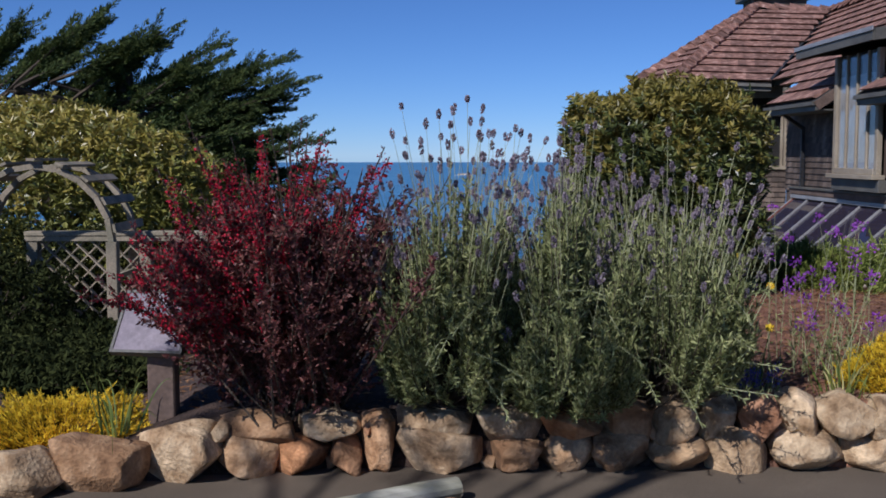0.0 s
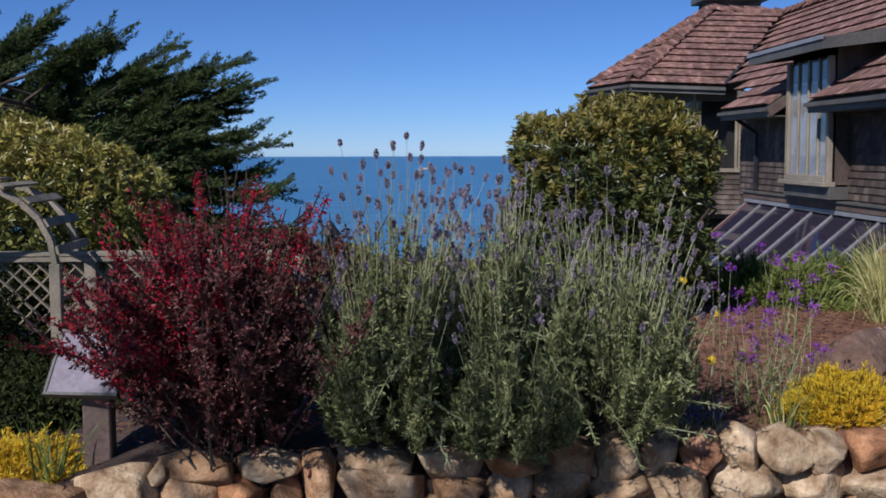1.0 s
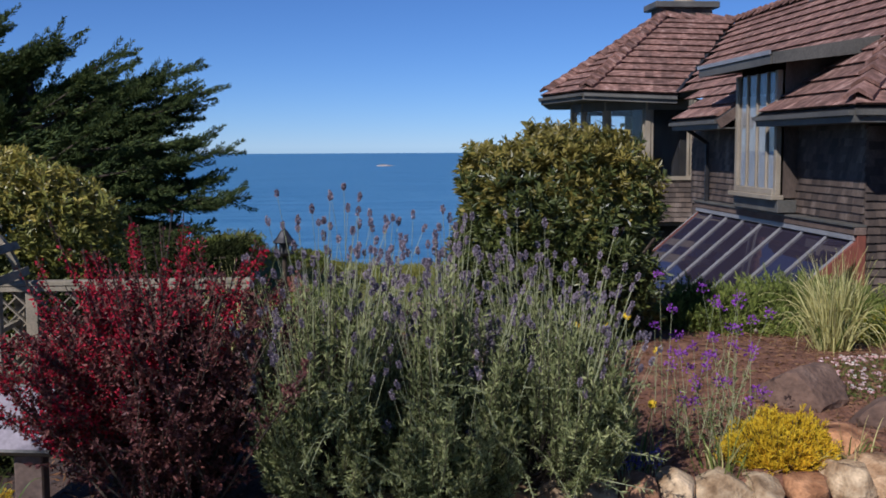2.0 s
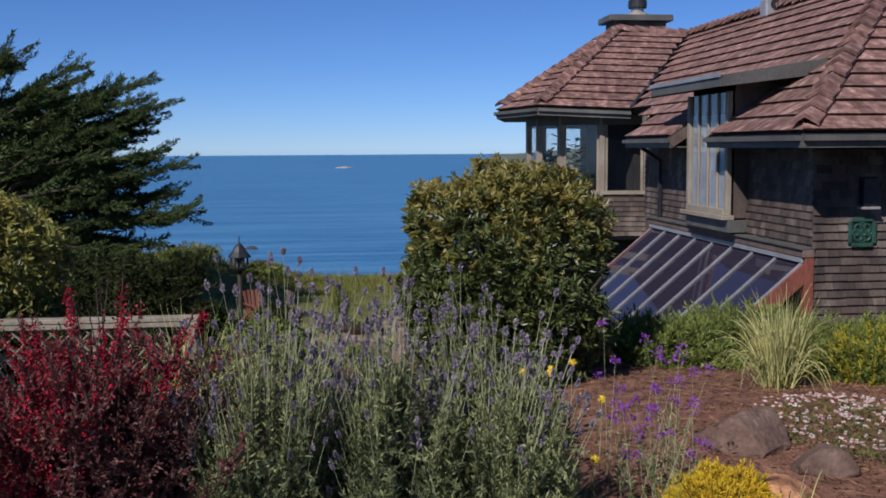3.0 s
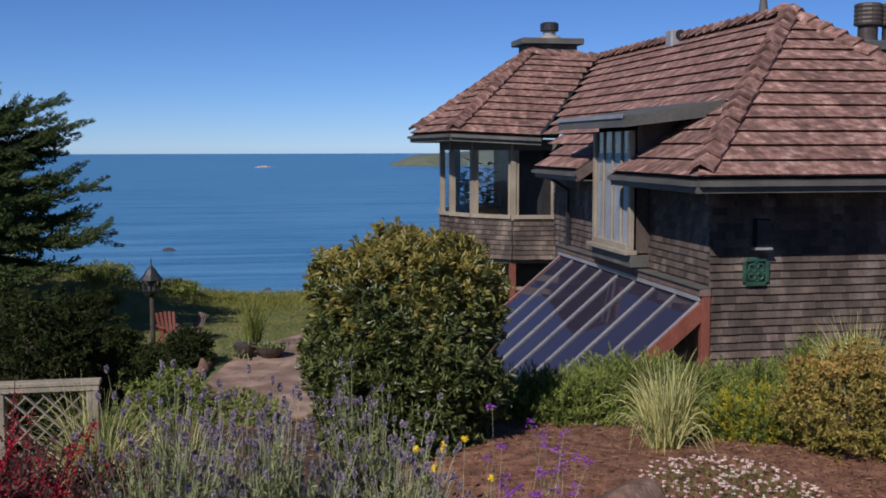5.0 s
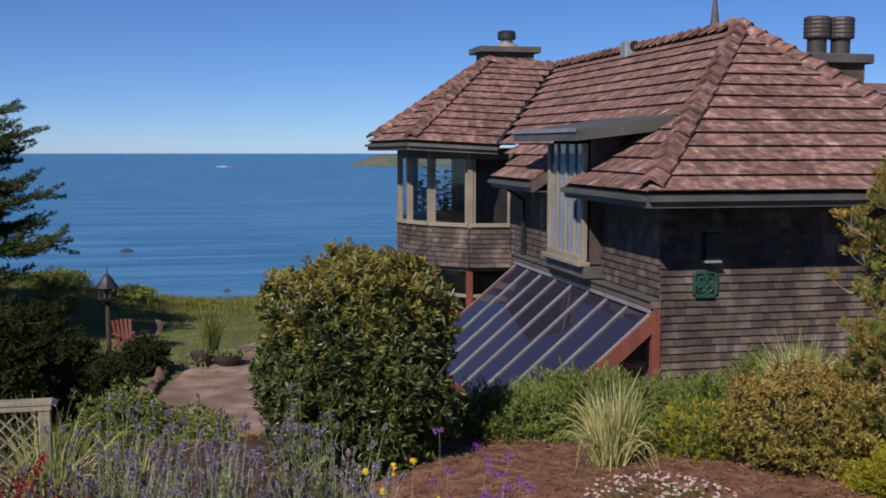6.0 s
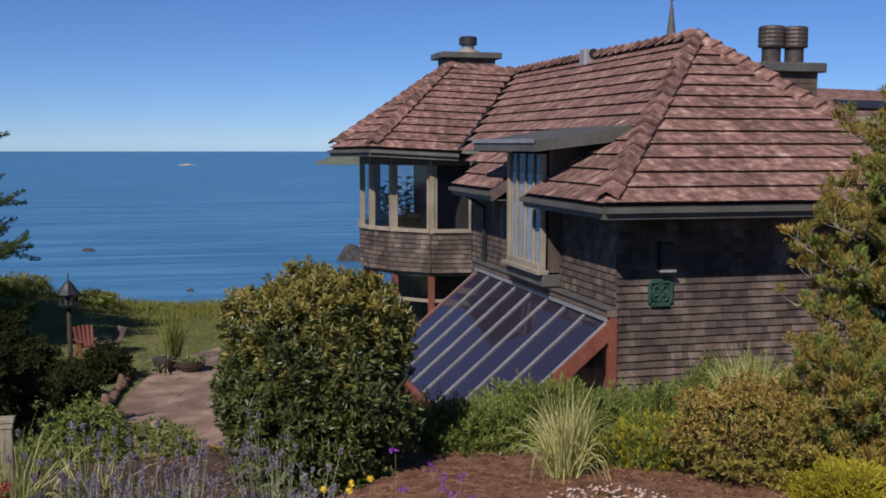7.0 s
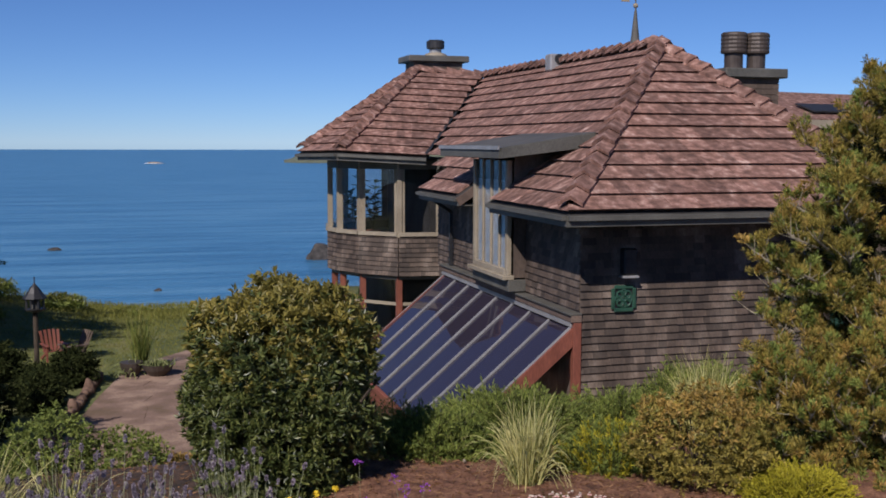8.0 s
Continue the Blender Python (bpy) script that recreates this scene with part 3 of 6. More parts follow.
triangle_slope(roof_bay, P1, VB, (HT, VT), 12, 7)
triangle_slope(roof_bay, P0, P1, (HT, HT + Vector((0.02, -0.01, 0))), 12, 8)
triangle_slope(roof_bay, PB, P0, (HT, HT + Vector((0.02, -0.01, 0))), 12, 9)
dn = Vector((0, 0, 0.02))
for ring in ([P1, VB, VT, HT], [P0, P1, HT], [PB, P0, HT], [PB, HT, VT, Vector((9.95, 31, 3.1))]):
    hpart("roof_deck", prism(bmesh.new(), [p - dn for p in ring], 0.05), M["inner_shade"])


def cap_run(parent, a, b, count, width, seed):
    """Ridge tiles: folded pieces that overlap along a hip."""
    rnd = random.Random(seed)
    d = (b - a)
    y = d.normalized()
    x = y.cross(Vector((0, 0, 1))).normalized()
    z = x.cross(y)
    step = d.length / count
    a = a + y * 0.12
    me = bpy.data.meshes.new("ridge_tile")
    w, t, fall = width, 0.05, 0.62
    vs = []
    for yy, lift in ((0, 1.0), (1.25, 0.0)):
        for sx, h in ((-1, 0), (0, 1), (1, 0)):
            for k in (0, 1):
                vs.append((sx * w, yy * step, (h - 1) * w * fall + k * t + lift * 0.075))
    fs = [(0, 2, 3, 1), (2, 4, 5, 3), (6, 7, 9, 8), (8, 9, 11, 10), (1, 3, 9, 7), (3, 5, 11, 9), (0, 6, 8, 2), (2, 8, 10, 4), (0, 1, 7, 6), (4, 10, 11, 5)]
    me.from_pydata(vs, [], fs)
    me.materials.append(M["roof_one"])
    for i in range(count):
        o = new("ridge_tile", me)
        o.parent = parent
        o.matrix_basis = Matrix.Translation(a + y * step * i + Vector((0, 0, 0.085 + rnd.uniform(-0.006, 0.006)))) @ Matrix((x, y, z)).transposed().to_4x4() @ pose(0, 0, 0, 0, rnd.uniform(-3, 3), rnd.uniform(-1.5, 1.5))


cap_run(roof_end, Vector((XE, YE, ZE)), APEX, 17, 0.17, 1)
cap_run(roof_end, Vector((XF, YE, ZE)), APEX, 17, 0.17, 2)
cap_run(roof_south, APEX, VT, 27, 0.16, 3)
cap_run(roof_bay, P1, HT, 15, 0.16, 4)
cap_run(roof_bay, P0, HT, 14, 0.16, 5)
cap_run(roof_bay, HT, VT, 5, 0.16, 6)

hpart("valley_flashing", beamed(VB + Vector((0, 0, 0.07)), VT + Vector((0, 0, 0.07)), 0.07, 0.03), M["dark_metal"])

# fascia boards, soffits and gutters
def fascia(a, b, drop=0.15, low=0.02, name="fascia"):
    a, b = Vector(a), Vector(b)
    off = Vector((0, 0, -drop / 2 - low))
    hpart(name, beamed(a + off, b + off, 0.035, drop), M["trim_grey"])
    up = Vector((0, 0, -0.035 - low))
    out = (b - a).normalized().cross(Vector((0, 0, 1))) * 0.05
    hpart("gutter", beamed(a + up + out, b + up + out, 0.07, 0.06), M["trim_grey"])


fascia((XE, YE, ZE), (XF, YE, ZE))
fascia((XE, 15.17, ZE), (XE, YE, ZE))
fascia((XE, 19.5, ZE), (XE, 16.88, ZE))
fascia(P1, VB)
fascia(P0, P1)
fascia(PB, P0)
for ring in ([(XE, YE, 2.27), (XF, YE, 2.27), (XF, 12.9, 2.27), (XE, 12.9, 2.27)], [(XE, 12.9, 2.272), (6.7, 12.9, 2.272), (6.7, 15.17, 2.272), (XE, 15.17, 2.272)],
             [(XE, 16.88, 2.272), (6.7, 16.88, 2.272), (6.7, 19.5, 2.272), (XE, 19.5, 2.272)]):
    hpart("soffit", prism(bmesh.new(), ring, 0.02), M["trim_grey"])
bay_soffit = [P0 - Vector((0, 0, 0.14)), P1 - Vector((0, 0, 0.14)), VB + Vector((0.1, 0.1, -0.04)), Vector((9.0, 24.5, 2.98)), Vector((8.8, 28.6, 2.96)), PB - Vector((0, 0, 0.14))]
# the bay's soffit is near-black, its shade painted; other soffits are trim grey
hpart("soffit", prism(bmesh.new(), bay_soffit, 0.03), M["inner_shade"])
# raking end of the short eave beside the dormer
hpart("rake_board", beamed((XE - 0.02, 16.86, ZE - 0.10), (7.0, 16.86, main_z(7.0) - 0.10), 0.03, 0.15), M["wood_brown"])
hpart("rake_board", beamed((XE - 0.02, 15.19, ZE - 0.10), (7.2, 15.19, main_z(7.2) - 0.10), 0.03, 0.15), M["trim_grey"])
# downpipe
bm = beamed((6.12, 18.9, 2.28), (6.52, 18.95, 2.02), 0.06, 0.06)
beam(bm, (6.53, 18.95, 2.04), (6.53, 18.95, 0.9), 0.06, 0.06, (1, 0, 0))
hpart("downpipe", bm, M["dark_metal"])


# dormer: a boxed window that breaks the eave, under a nearly flat roof
dormer = hpart("dormer_window", boxed(6.36, 15.02, 1.2, 6.62, 16.79, 3.08), M["shingle"], "tall boxed dormer window with tan frame and pale curtains")


def sub(name, bm, material, parent, label=""):
    return part(name, bm, material, parent, label)


for y0, y1 in ((15.02, 15.12), (16.68, 16.79)):
    sub("frame", boxed(6.285, y0, 1.24, 6.40, y1, 3.08, 0.006), M["trim_tan"], dormer)
for i in range(1, 4):
    y = 15.07 + i * 0.415
    sub("mullion", boxed(6.30, y - 0.024, 1.30, 6.335, y + 0.024, 3.08, 0.006), M["trim_tan"], dormer)
sub("frame", boxed(6.272, 15.12, 1.24, 6.40, 16.68, 1.33, 0.006), M["trim_tan"], dormer)
sub("sill", boxed(6.2, 14.97, 1.17, 6.40, 16.84, 1.24, 0.008), M["trim_tan"], dormer)
sub("apron", boxed(6.30, 14.97, 0.98, 6.60, 16.84, 1.168, 0.008), M["trim_grey"], dormer)
for i in range(4):
    y = 15.07 + i * 0.415
    sub("pane", boxed(6.325, y + 0.03, 1.33, 6.331, y + 0.385, 3.07), M["pane"], dormer)
bm = bmesh.new()
for i in range(60):
    y = 15.12 + i * 0.026
    box(bm, 6.342 + 0.006 * (i % 2), y, 1.33, 6.346 + 0.006 * (i % 2), y + 0.025, 2.75)
M["curtain"] = solid("curtain", [(0.3, (0.40, 0.40, 0.38)), (0.7, (0.54, 0.54, 0.52))], 4.0, 0.9, 40)
sub("curtain", bm, M["curtain"], dormer, "pale gathered curtain")
# dormer cheeks and roof
for y, t in ((15.0, -1), (16.8, 1)):
    bm = prism(bmesh.new(), [(6.4, y, 2.3), (7.4, y, 3.3), (7.4, y, 3.42), (6.4, y, 3.2)], 0.03)
    hpart("dormer_cheek", bm, M["shingle"])
droof = hpart("dormer_roof", prism(bmesh.new(), [(5.95, 14.42, 3.28), (7.55, 14.42, 3.53), (7.55, 17.62, 3.53), (5.95, 17.62, 3.28)], 0.05), M["trim_grey"], "low grey metal-edged dormer roof")
sub("fascia", boxed(5.93, 14.42, 3.12, 5.96, 17.62, 3.285), M["trim_grey"], droof)
sub("fascia", prism(bmesh.new(), [(5.96, 14.42, 3.27), (7.5, 14.42, 3.51), (7.5, 14.42, 3.30), (5.96, 14.42, 3.12)], 0.03), M["trim_grey"], droof)
sub("fascia", prism(bmesh.new(), [(5.96, 17.6, 3.27), (7.5, 17.6, 3.51), (7.5, 17.6, 3.30), (5.96, 17.6, 3.12)], 0.03), M["trim_grey"], droof)
sub("drip_edge", boxed(5.905, 14.40, 3.25, 5.93, 17.64, 3.31), M["aluminium"], droof)

# round bay: lower storey, shingled band, windows all round
BAY = [Vector(p) for p in ((7.4, 22.58, 0), (6.43, 22.70, 0), (5.70, 23.46, 0), (5.34, 24.2, 0), (5.22, 24.75, 0), (5.45, 26.0, 0), (6.1, 27.4, 0), (7.4, 28.2, 0), (8.8, 28.4, 0))]
band = hpart("wall", bmesh.new(), M["shingle"], "curved shingled band under the bay windows")
bay = hpart("bay_window", bmesh.new(), M["trim_tan"], "round bay of tall windows with tan frames")
for i, (a, b) in enumerate(zip(BAY, BAY[1:])):
    u = (b - a)
    w = u.length
    u.normalize()
    out = Vector((0, 0, 1)).cross(-u)
    z = Vector((0, 0, 1))
    core = beamed(a + z * 0.76, b + z * 0.76, 0.06, 0.92)
    sub("wall_core", core, M["inner_shade"], band)
    if i < 5:
        uu = -u
        shingled("shingling", band, b + z * 0.32 + uu.cross(z) * 0.035, uu, z, 0.9, lambda h, w=w: (-0.01, w + 0.01), 0.108, (0.08, 0.19), 0.04, M["shingle"], "shingle", 20 + i, ragged=0.004)
    o = uu.cross(z) if i < 5 else Vector((0, 0, 0))
    sub("sill", beamed(a + z * 1.27 + o * 0.03, b + z * 1.27 + o * 0.03, 0.16, 0.08), M["trim_tan"], bay)
    sub("head", beamed(a + z * 2.86, b + z * 2.86, 0.12, 0.22), M["trim_grey"], bay)
    sub("post", beamed(a + z * 1.2, a + z * 2.95, 0.11, 0.11, (1, 0, 0)), M["trim_tan"], bay)
    sub("frame", beamed(a + u * 0.10 + z * 1.3, a + u * 0.10 + z * 2.8, 0.045, 0.05, (1, 0, 0)), M["trim_tan"], bay)
    sub("frame", beamed(b - u * 0.10 + z * 1.3, b - u * 0.10 + z * 2.8, 0.045, 0.05, (1, 0, 0)), M["trim_tan"], bay)
    sub("pane", prism(bmesh.new(), [a + u * 0.1 + z * 1.31, b - u * 0.1 + z * 1.31, b - u * 0.1 + z * 2.78, a + u * 0.1 + z * 2.78], 0.006), M["pane"], bay)
floor_ring = [p + Vector((0, 0, 1.0)) for p in BAY]
sub("bay_floor", prism(bmesh.new(), floor_ring, 0.05), M["inner_shade"], bay)
# solid blocks added behind the panes; their near-black paints the dim room
sub("inner_wall", boxed(7.2, 24.6, 1.0, 8.8, 27.0, 2.94), M["inner_shade"], bay)
sub("inner_wall", boxed(7.2, 22.85, 1.0, 8.8, 24.6, 2.94), M["inner_shade"], bay)
# lower storey of the bay, with redwood posts and windows
low = hpart("wall", bmesh.new(), M["inner_shade"])
for i, (a, b) in enumerate(zip(BAY[:6], BAY[1:7])):
    z = Vector((0, 0, 1))
    c = Vector((7.0, 25.5, 0))
    ia, ib = a + (c - a).normalized() * 0.12, b + (c - b).normalized() * 0.12
    sub("pane", prism(bmesh.new(), [ia - z * 1.2, ib - z * 1.2, ib + z * 0.24, ia + z * 0.24], 0.006), M["pane"], low)
    sub("wall_core", prism(bmesh.new(), [ia - z * 2.2, ib - z * 2.2, ib - z * 1.2, ia - z * 1.2], 0.06), M["shingle"], low)
    sub("post", beamed(ia - z * 2.2, ia + z * 0.3, 0.13, 0.13, (1, 0, 0)), M["redwood"], low, "reddish timber post")
    sub("rail", beamed(ia - z * 0.35, ib - z * 0.35, 0.06, 0.07), M["trim_tan"], low)
    sub("head", beamed(ia + z * 0.26, ib + z * 0.26, 0.14, 0.08), M["trim_grey"], low)
# near-black core: the dark of the lower room put into its colour
sub("core", boxed(6.7, 24.6, -2.3, 8.8, 28.0, 0.25), M["inner_shade"], low)

# house plants in the bay
def house_plant(place, height, stems, label):
    ob = thing("house_plant", place, label, "plant")
    pa = arcs(np.zeros((stems, 3)) + [0, 0, 0.25], np.c_[RNG.normal(0, 0.22, (stems, 2)), np.ones(stems)], height * RNG.uniform(0.55, 1.0, stems), 0.05, 8)
    linked("stem", strand_mesh("stem", pa, 0.012), M["bark"], ob)
    q = np.repeat(pa[:, 2:].reshape(-1, 3), 2, 0)
    az = RNG.uniform(0, 2 * math.pi, len(q))
    w = np.c_[np.cos(az), np.sin(az), RNG.uniform(-0.2, 0.6, len(q))]
    # broad leaves, each of four facets
    ln, wd = RNG.uniform(0.2, 0.3, len(q))[:, None], RNG.uniform(0.10, 0.15, len(q))[:, None]
    w = unit(w)
    sd = unit(np.cross(w, [0.1, 0.2, 1.0]))
    up = np.cross(sd, w)
    v = np.stack([q, q + w * ln * 0.3 + sd * wd * 0.45 + up * 0.02, q + w * ln * 0.75 + sd * wd * 0.45 + up * 0.01, q + w * ln, q + w * ln * 0.75 - sd * wd * 0.45 + up * 0.01, q + w * ln * 0.3 - sd * wd * 0.45 + up * 0.02], 1)
    k = np.arange(len(q))[:, None] * 6
    linked("foliage", from_arrays("foliage", v.reshape(-1, 3), np.concatenate([k + [0, 1, 2, 3], k + [0, 3, 4, 5]], 1).reshape(-1, 4)), M["bush_leaf"], ob)
    part("pot", lathe(bmesh.new(), [(0.13, 0), (0.17, 0.25), (0.18, 0.27)], 14), M["terracotta"], ob)


house_plant((5.72, 24.35, 1.0), 1.25, 5, "tall house plant with large dark leaves in the bay window")
house_plant((6.15, 24.1, 1.0), 1.45, 6, "broad-leaved house plant behind the bay's middle pane")

# lean-to glasshouse
GX, GZ, BX, BZ = 6.56, 0.77, 4.62, -0.89
gh = thing("glasshouse", (5.4, 16.0, -2.0), "lean-to glasshouse with sloping dark panes, pale metal bars and redwood ends", "glasshouse")
gh_m = Matrix.Translation((-5.4, -16.0, 2.0))


def gpart(name, bm, material, label=""):
    ob = part(name, bm, material, gh, label)
    ob.matrix_parent_inverse = gh_m
    return ob


y0, y1 = 12.9, 19.32
for i in range(9):
    y = y0 + (y1 - y0) * i / 8
    gpart("glazing_bar", beamed((BX, y, BZ + 0.02), (GX, y, GZ + 0.02), 0.026 if i else 0.06, 0.03), M["aluminium"], "pale metal glazing bar" if i == 0 else "")
    if i < 8:
        ya, yb = y + 0.028, y + (y1 - y0) / 8 - 0.028
        gpart("pane", prism(bmesh.new(), [(BX, ya, BZ), (GX, ya, GZ), (GX, yb, GZ), (BX, yb, BZ)], 0.008), M["glazing"])
gpart("top_bar", boxed(6.47, y0 - 0.05, 0.75, 6.60, y1 + 0.05, 0.82, 0.006), M["aluminium"])
gpart("flashing", boxed(6.46, y0 - 0.12, 0.825, 6.62, y1 + 0.1, 0.925, 0.008), M["wood_brown"])
gpart("flashing", boxed(6.43, y0 - 0.12, 0.927, 6.62, y1 + 0.1, 0.96, 0.004), M["trim_grey"])
gpart("sill", boxed(BX - 0.06, y0 - 0.06, BZ - 0.12, BX + 0.10, y1 + 0.05, BZ - 0.01, 0.01), M["redwood"])
gpart("front_wall", boxed(BX, y0, -2.3, BX + 0.08, y1, BZ - 0.12), M["redwood"])
for y in (y0 - 0.05, y1 + 0.02):
    gpart("end_post", boxed(6.50, y - 0.06, -2.2, 6.62, y + 0.05, 0.82, 0.006), M["redwood"], "reddish painted timber post")
    gpart("end_rafter", beamed((BX - 0.03, y, BZ - 0.11), (6.56, y, GZ - 0.11), 0.07, 0.2), M["redwood"], "reddish painted raking timber")
    gpart("end_post", boxed(5.55, y - 0.04, -2.2, 5.63, y + 0.03, -0.35), M["redwood"])
gpart("end_pane", prism(bmesh.new(), [(BX, y0, BZ - 0.1), (6.52, y0, GZ - 0.2), (6.52, y0, -2.2), (BX, y0, -2.2)], 0.006), M["pane"])
gpart("floor_slab", boxed(BX + 0.1, y0 + 0.05, -2.25, 6.5, y1, -2.02), M["inner_shade"])

# chimneys, flues, vent and weather vane
chim = hpart("chimney", boxed(8.12, 27.75, 4.6, 9.5, 28.7, 5.6, 0.01), M["shingle"], "broad shingled chimney with a metal flue")
sub("cap", boxed(7.94, 27.62, 5.56, 9.66, 28.85, 5.73, 0.02), M["trim_grey"], chim)
sub("crown", lathe(bmesh.new(), [(0.34, 0), (0.3, 0.08), (0.2, 0.12)], 16, (8.85, 28.2, 5.72)), M["trim_tan"], chim, "pale mortar crown")
sub("flue", lathe(bmesh.new(), [(0.17, 0), (0.17, 0.28)], 16, (8.85, 28.2, 5.8)), M["aluminium"], chim)
sub("flue_cap", lathe(bmesh.new(), [(0.23, 0.1), (0.25, 0.12), (0.25, 0.3), (0.2, 0.34)], 18, (8.85, 28.2, 5.85)), M["dark_metal"], chim)
chim2 = hpart("chimney", boxed(12.75, 19.3, -2.0, 13.95, 20.4, 4.74, 0.01), M["shingle"], "square chimney with twin round flues")
for z in np.arange(3.2, 4.7, 0.12):
    sub("course", boxed(12.735, 19.285, z, 13.965, 20.415, z + 0.11), M["shingle"], chim2)
sub("cap", boxed(12.6, 19.15, 4.74, 14.1, 20.55, 4.94, 0.02), M["trim_grey"], chim2)
for x in (13.13, 13.68):
    sub("flue", lathe(bmesh.new(), [(0.2, 0), (0.2, 0.38)], 18, (x, 19.75, 4.93)), M["flue"], chim2)
    prof = [(0.2, 0.34)] + [(0.27 + 0.01 * (k % 2), 0.36 + 0.042 * k) for k in range(11)] + [(0.24, 0.8)]
    sub("flue_cap", lathe(bmesh.new(), prof, 20, (x, 19.75, 4.93)), M["flue"], chim2)
hpart("roof_vent", boxed(9.6, 21.5, 4.95, 9.98, 21.85, 5.33, 0.03), M["aluminium"], "small grey metal roof vent")
part("vent_mouth", lathe(bmesh.new(), [(0.11, 0), (0.11, 0.02)], 12, (0, 0, 0)), M["dark_metal"], bpy.data.objects["roof_vent"]).matrix_basis = pose(9.8, 21.49, 5.22, 90)
vane = hpart("weather_vane", lathe(bmesh.new(), [(0.10, 0), (0.07, 0.25), (0.03, 0.62), (0.012, 0.75), (0.012, 1.25)], 12, (9.95, 18.05, 5.2)), M["trim_grey"], "slender metal roof spire with a small vane")
bm = bmesh.new()
bmesh.ops.create_uvsphere(bm, u_segments=12, v_segments=8, radius=0.05, matrix=Matrix.Translation((9.95, 18.05, 5.98)))
box(bm, 9.65, 18.04, 6.12, 10.2, 18.06, 6.15)
box(bm, 9.65, 18.04, 6.05, 9.82, 18.06, 6.22)
sub("vane_arrow", bm, M["trim_tan"], vane)

# carved tile and lamp on the end wall
tile = thing("wall_plaque", (7.26, 12.80, 0.96), "green glazed square plaque with pierced interlace on shingle wall", "plaque")
def ring_bar(bm, cx, cz, r, t, seg=20, y=-0.022):
    """A round bar bent to a ring that stands against the wall."""
    rows = []
    for i in range(seg):
        a = 2 * math.pi * i / seg
        rows.append([bm.verts.new((cx + (r + t * math.cos(c)) * math.cos(a), y + t * 0.8 * math.sin(c), cz + (r + t * math.cos(c)) * math.sin(a))) for c in (0.5, 1.9, 3.14, 4.4, 5.8)])
    for a, c in zip(rows, rows[1:] + rows[:1]):
        for k in range(5):
            bm.faces.new((a[k], c[k], c[(k + 1) % 5], a[(k + 1) % 5]))


bm = bmesh.new()
for sx_, sz_, w_, h_ in ((0, -0.165, 0.15, 0.03), (0, 0.165, 0.15, 0.03), (-0.165, 0, 0.03, 0.15), (0.165, 0, 0.03, 0.15)):
    box(bm, sx_ - w_, -0.035, 0.185 + sz_ - h_, sx_ + w_, -0.005, 0.185 + sz_ + h_, 0.012)
part("plaque_rim", bm, M["green_tile"], tile)
part("plaque_back", boxed(-0.15, -0.006, 0.035, 0.15, 0.0, 0.335), M["dark_metal"], tile)
for r, t, dist, turn in ((0.045, 0.016, 0.0, 0.0),) + tuple((0.055, 0.016, 0.075, k * math.pi / 2 + 0.785) for k in range(4)) + tuple((0.04, 0.014, 0.09, k * math.pi / 2) for k in range(4)):
    bm = bmesh.new()
    ring_bar(bm, dist * math.cos(turn), 0.185 + dist * math.sin(turn), r, t)
    part("ring", bm, M["green_tile"], tile)
lampw = thing("wall_lamp", (7.3, 12.8, 1.45), "dark metal wall lamp under the eave", "lamp")
part("lamp_body", boxed(-0.09, -0.14, 0.04, 0.11, 0.03, 0.42, 0.02), M["dark_metal"], lampw)
part("lamp_shelf", boxed(-0.11, -0.16, 0.0, 0.13, 0.03, 0.035, 0.006), M["aluminium"], lampw)

# neighbouring roof behind
far = thing("far_house", (20, 26, -1), "low neighbouring house with red-brown tiled roof and pale trim", "house")
fm = Matrix.Translation((-20, -26, 1))
# its wall, roof, pale trim and a dark solar panel
for nm, bm, mt in (("wall", boxed(17.2, 25.2, -1, 27, 30, 4.0), "shingle"), ("roof", prism(bmesh.new(), [(16.6, 24.4, 4.05), (27.5, 24.4, 3.95), (27.5, 27.6, 4.75), (17.4, 27.6, 4.95)], 0.1), "roof"), ("trim", boxed(16.6, 24.36, 3.78, 27.5, 24.40, 4.0), "trim_tan"), ("skylight", prism(bmesh.new(), [(18.8, 24.9, 4.26), (26, 24.9, 4.18), (26, 25.8, 4.4), (18.8, 25.8, 4.5)], 0.04), "dark_metal")):
    part(nm, bm, M[mt], far).matrix_parent_inverse = fm

# ---------------------------------------------------------------- garden masonry and timber
wall_thing = thing("stone_wall", (0.5, 4.5, 0.0), "low dry-laid wall of rounded tan and grey fieldstones", "wall", kind="structure")


def stone(x0, x1, z0, z1, dy, seed, deep=0.17, mat="stone"):
    x, z = (x0 + x1) / 2, (z0 + z1) / 2
    y = float(wall_line(x)) + deep * 0.75 + dy
    ob = part("stone", boulder(((x1 - x0) * 0.56, deep, (z1 - z0) * 0.59), seed, 0.2, 4, random.Random(seed).choice((3.5, 4.5, 6.5))), M[mat], wall_thing)
    ob.matrix_basis = pose(x - 0.5, y - 4.5, z, 0, random.Random(seed).uniform(-7, 7), random.Random(seed).uniform(-12, 12))
    return ob


def sx(px):
    """Along the wall: metres from the joints' spacing."""
    return -0.566 + (px - 600) * 0.00277


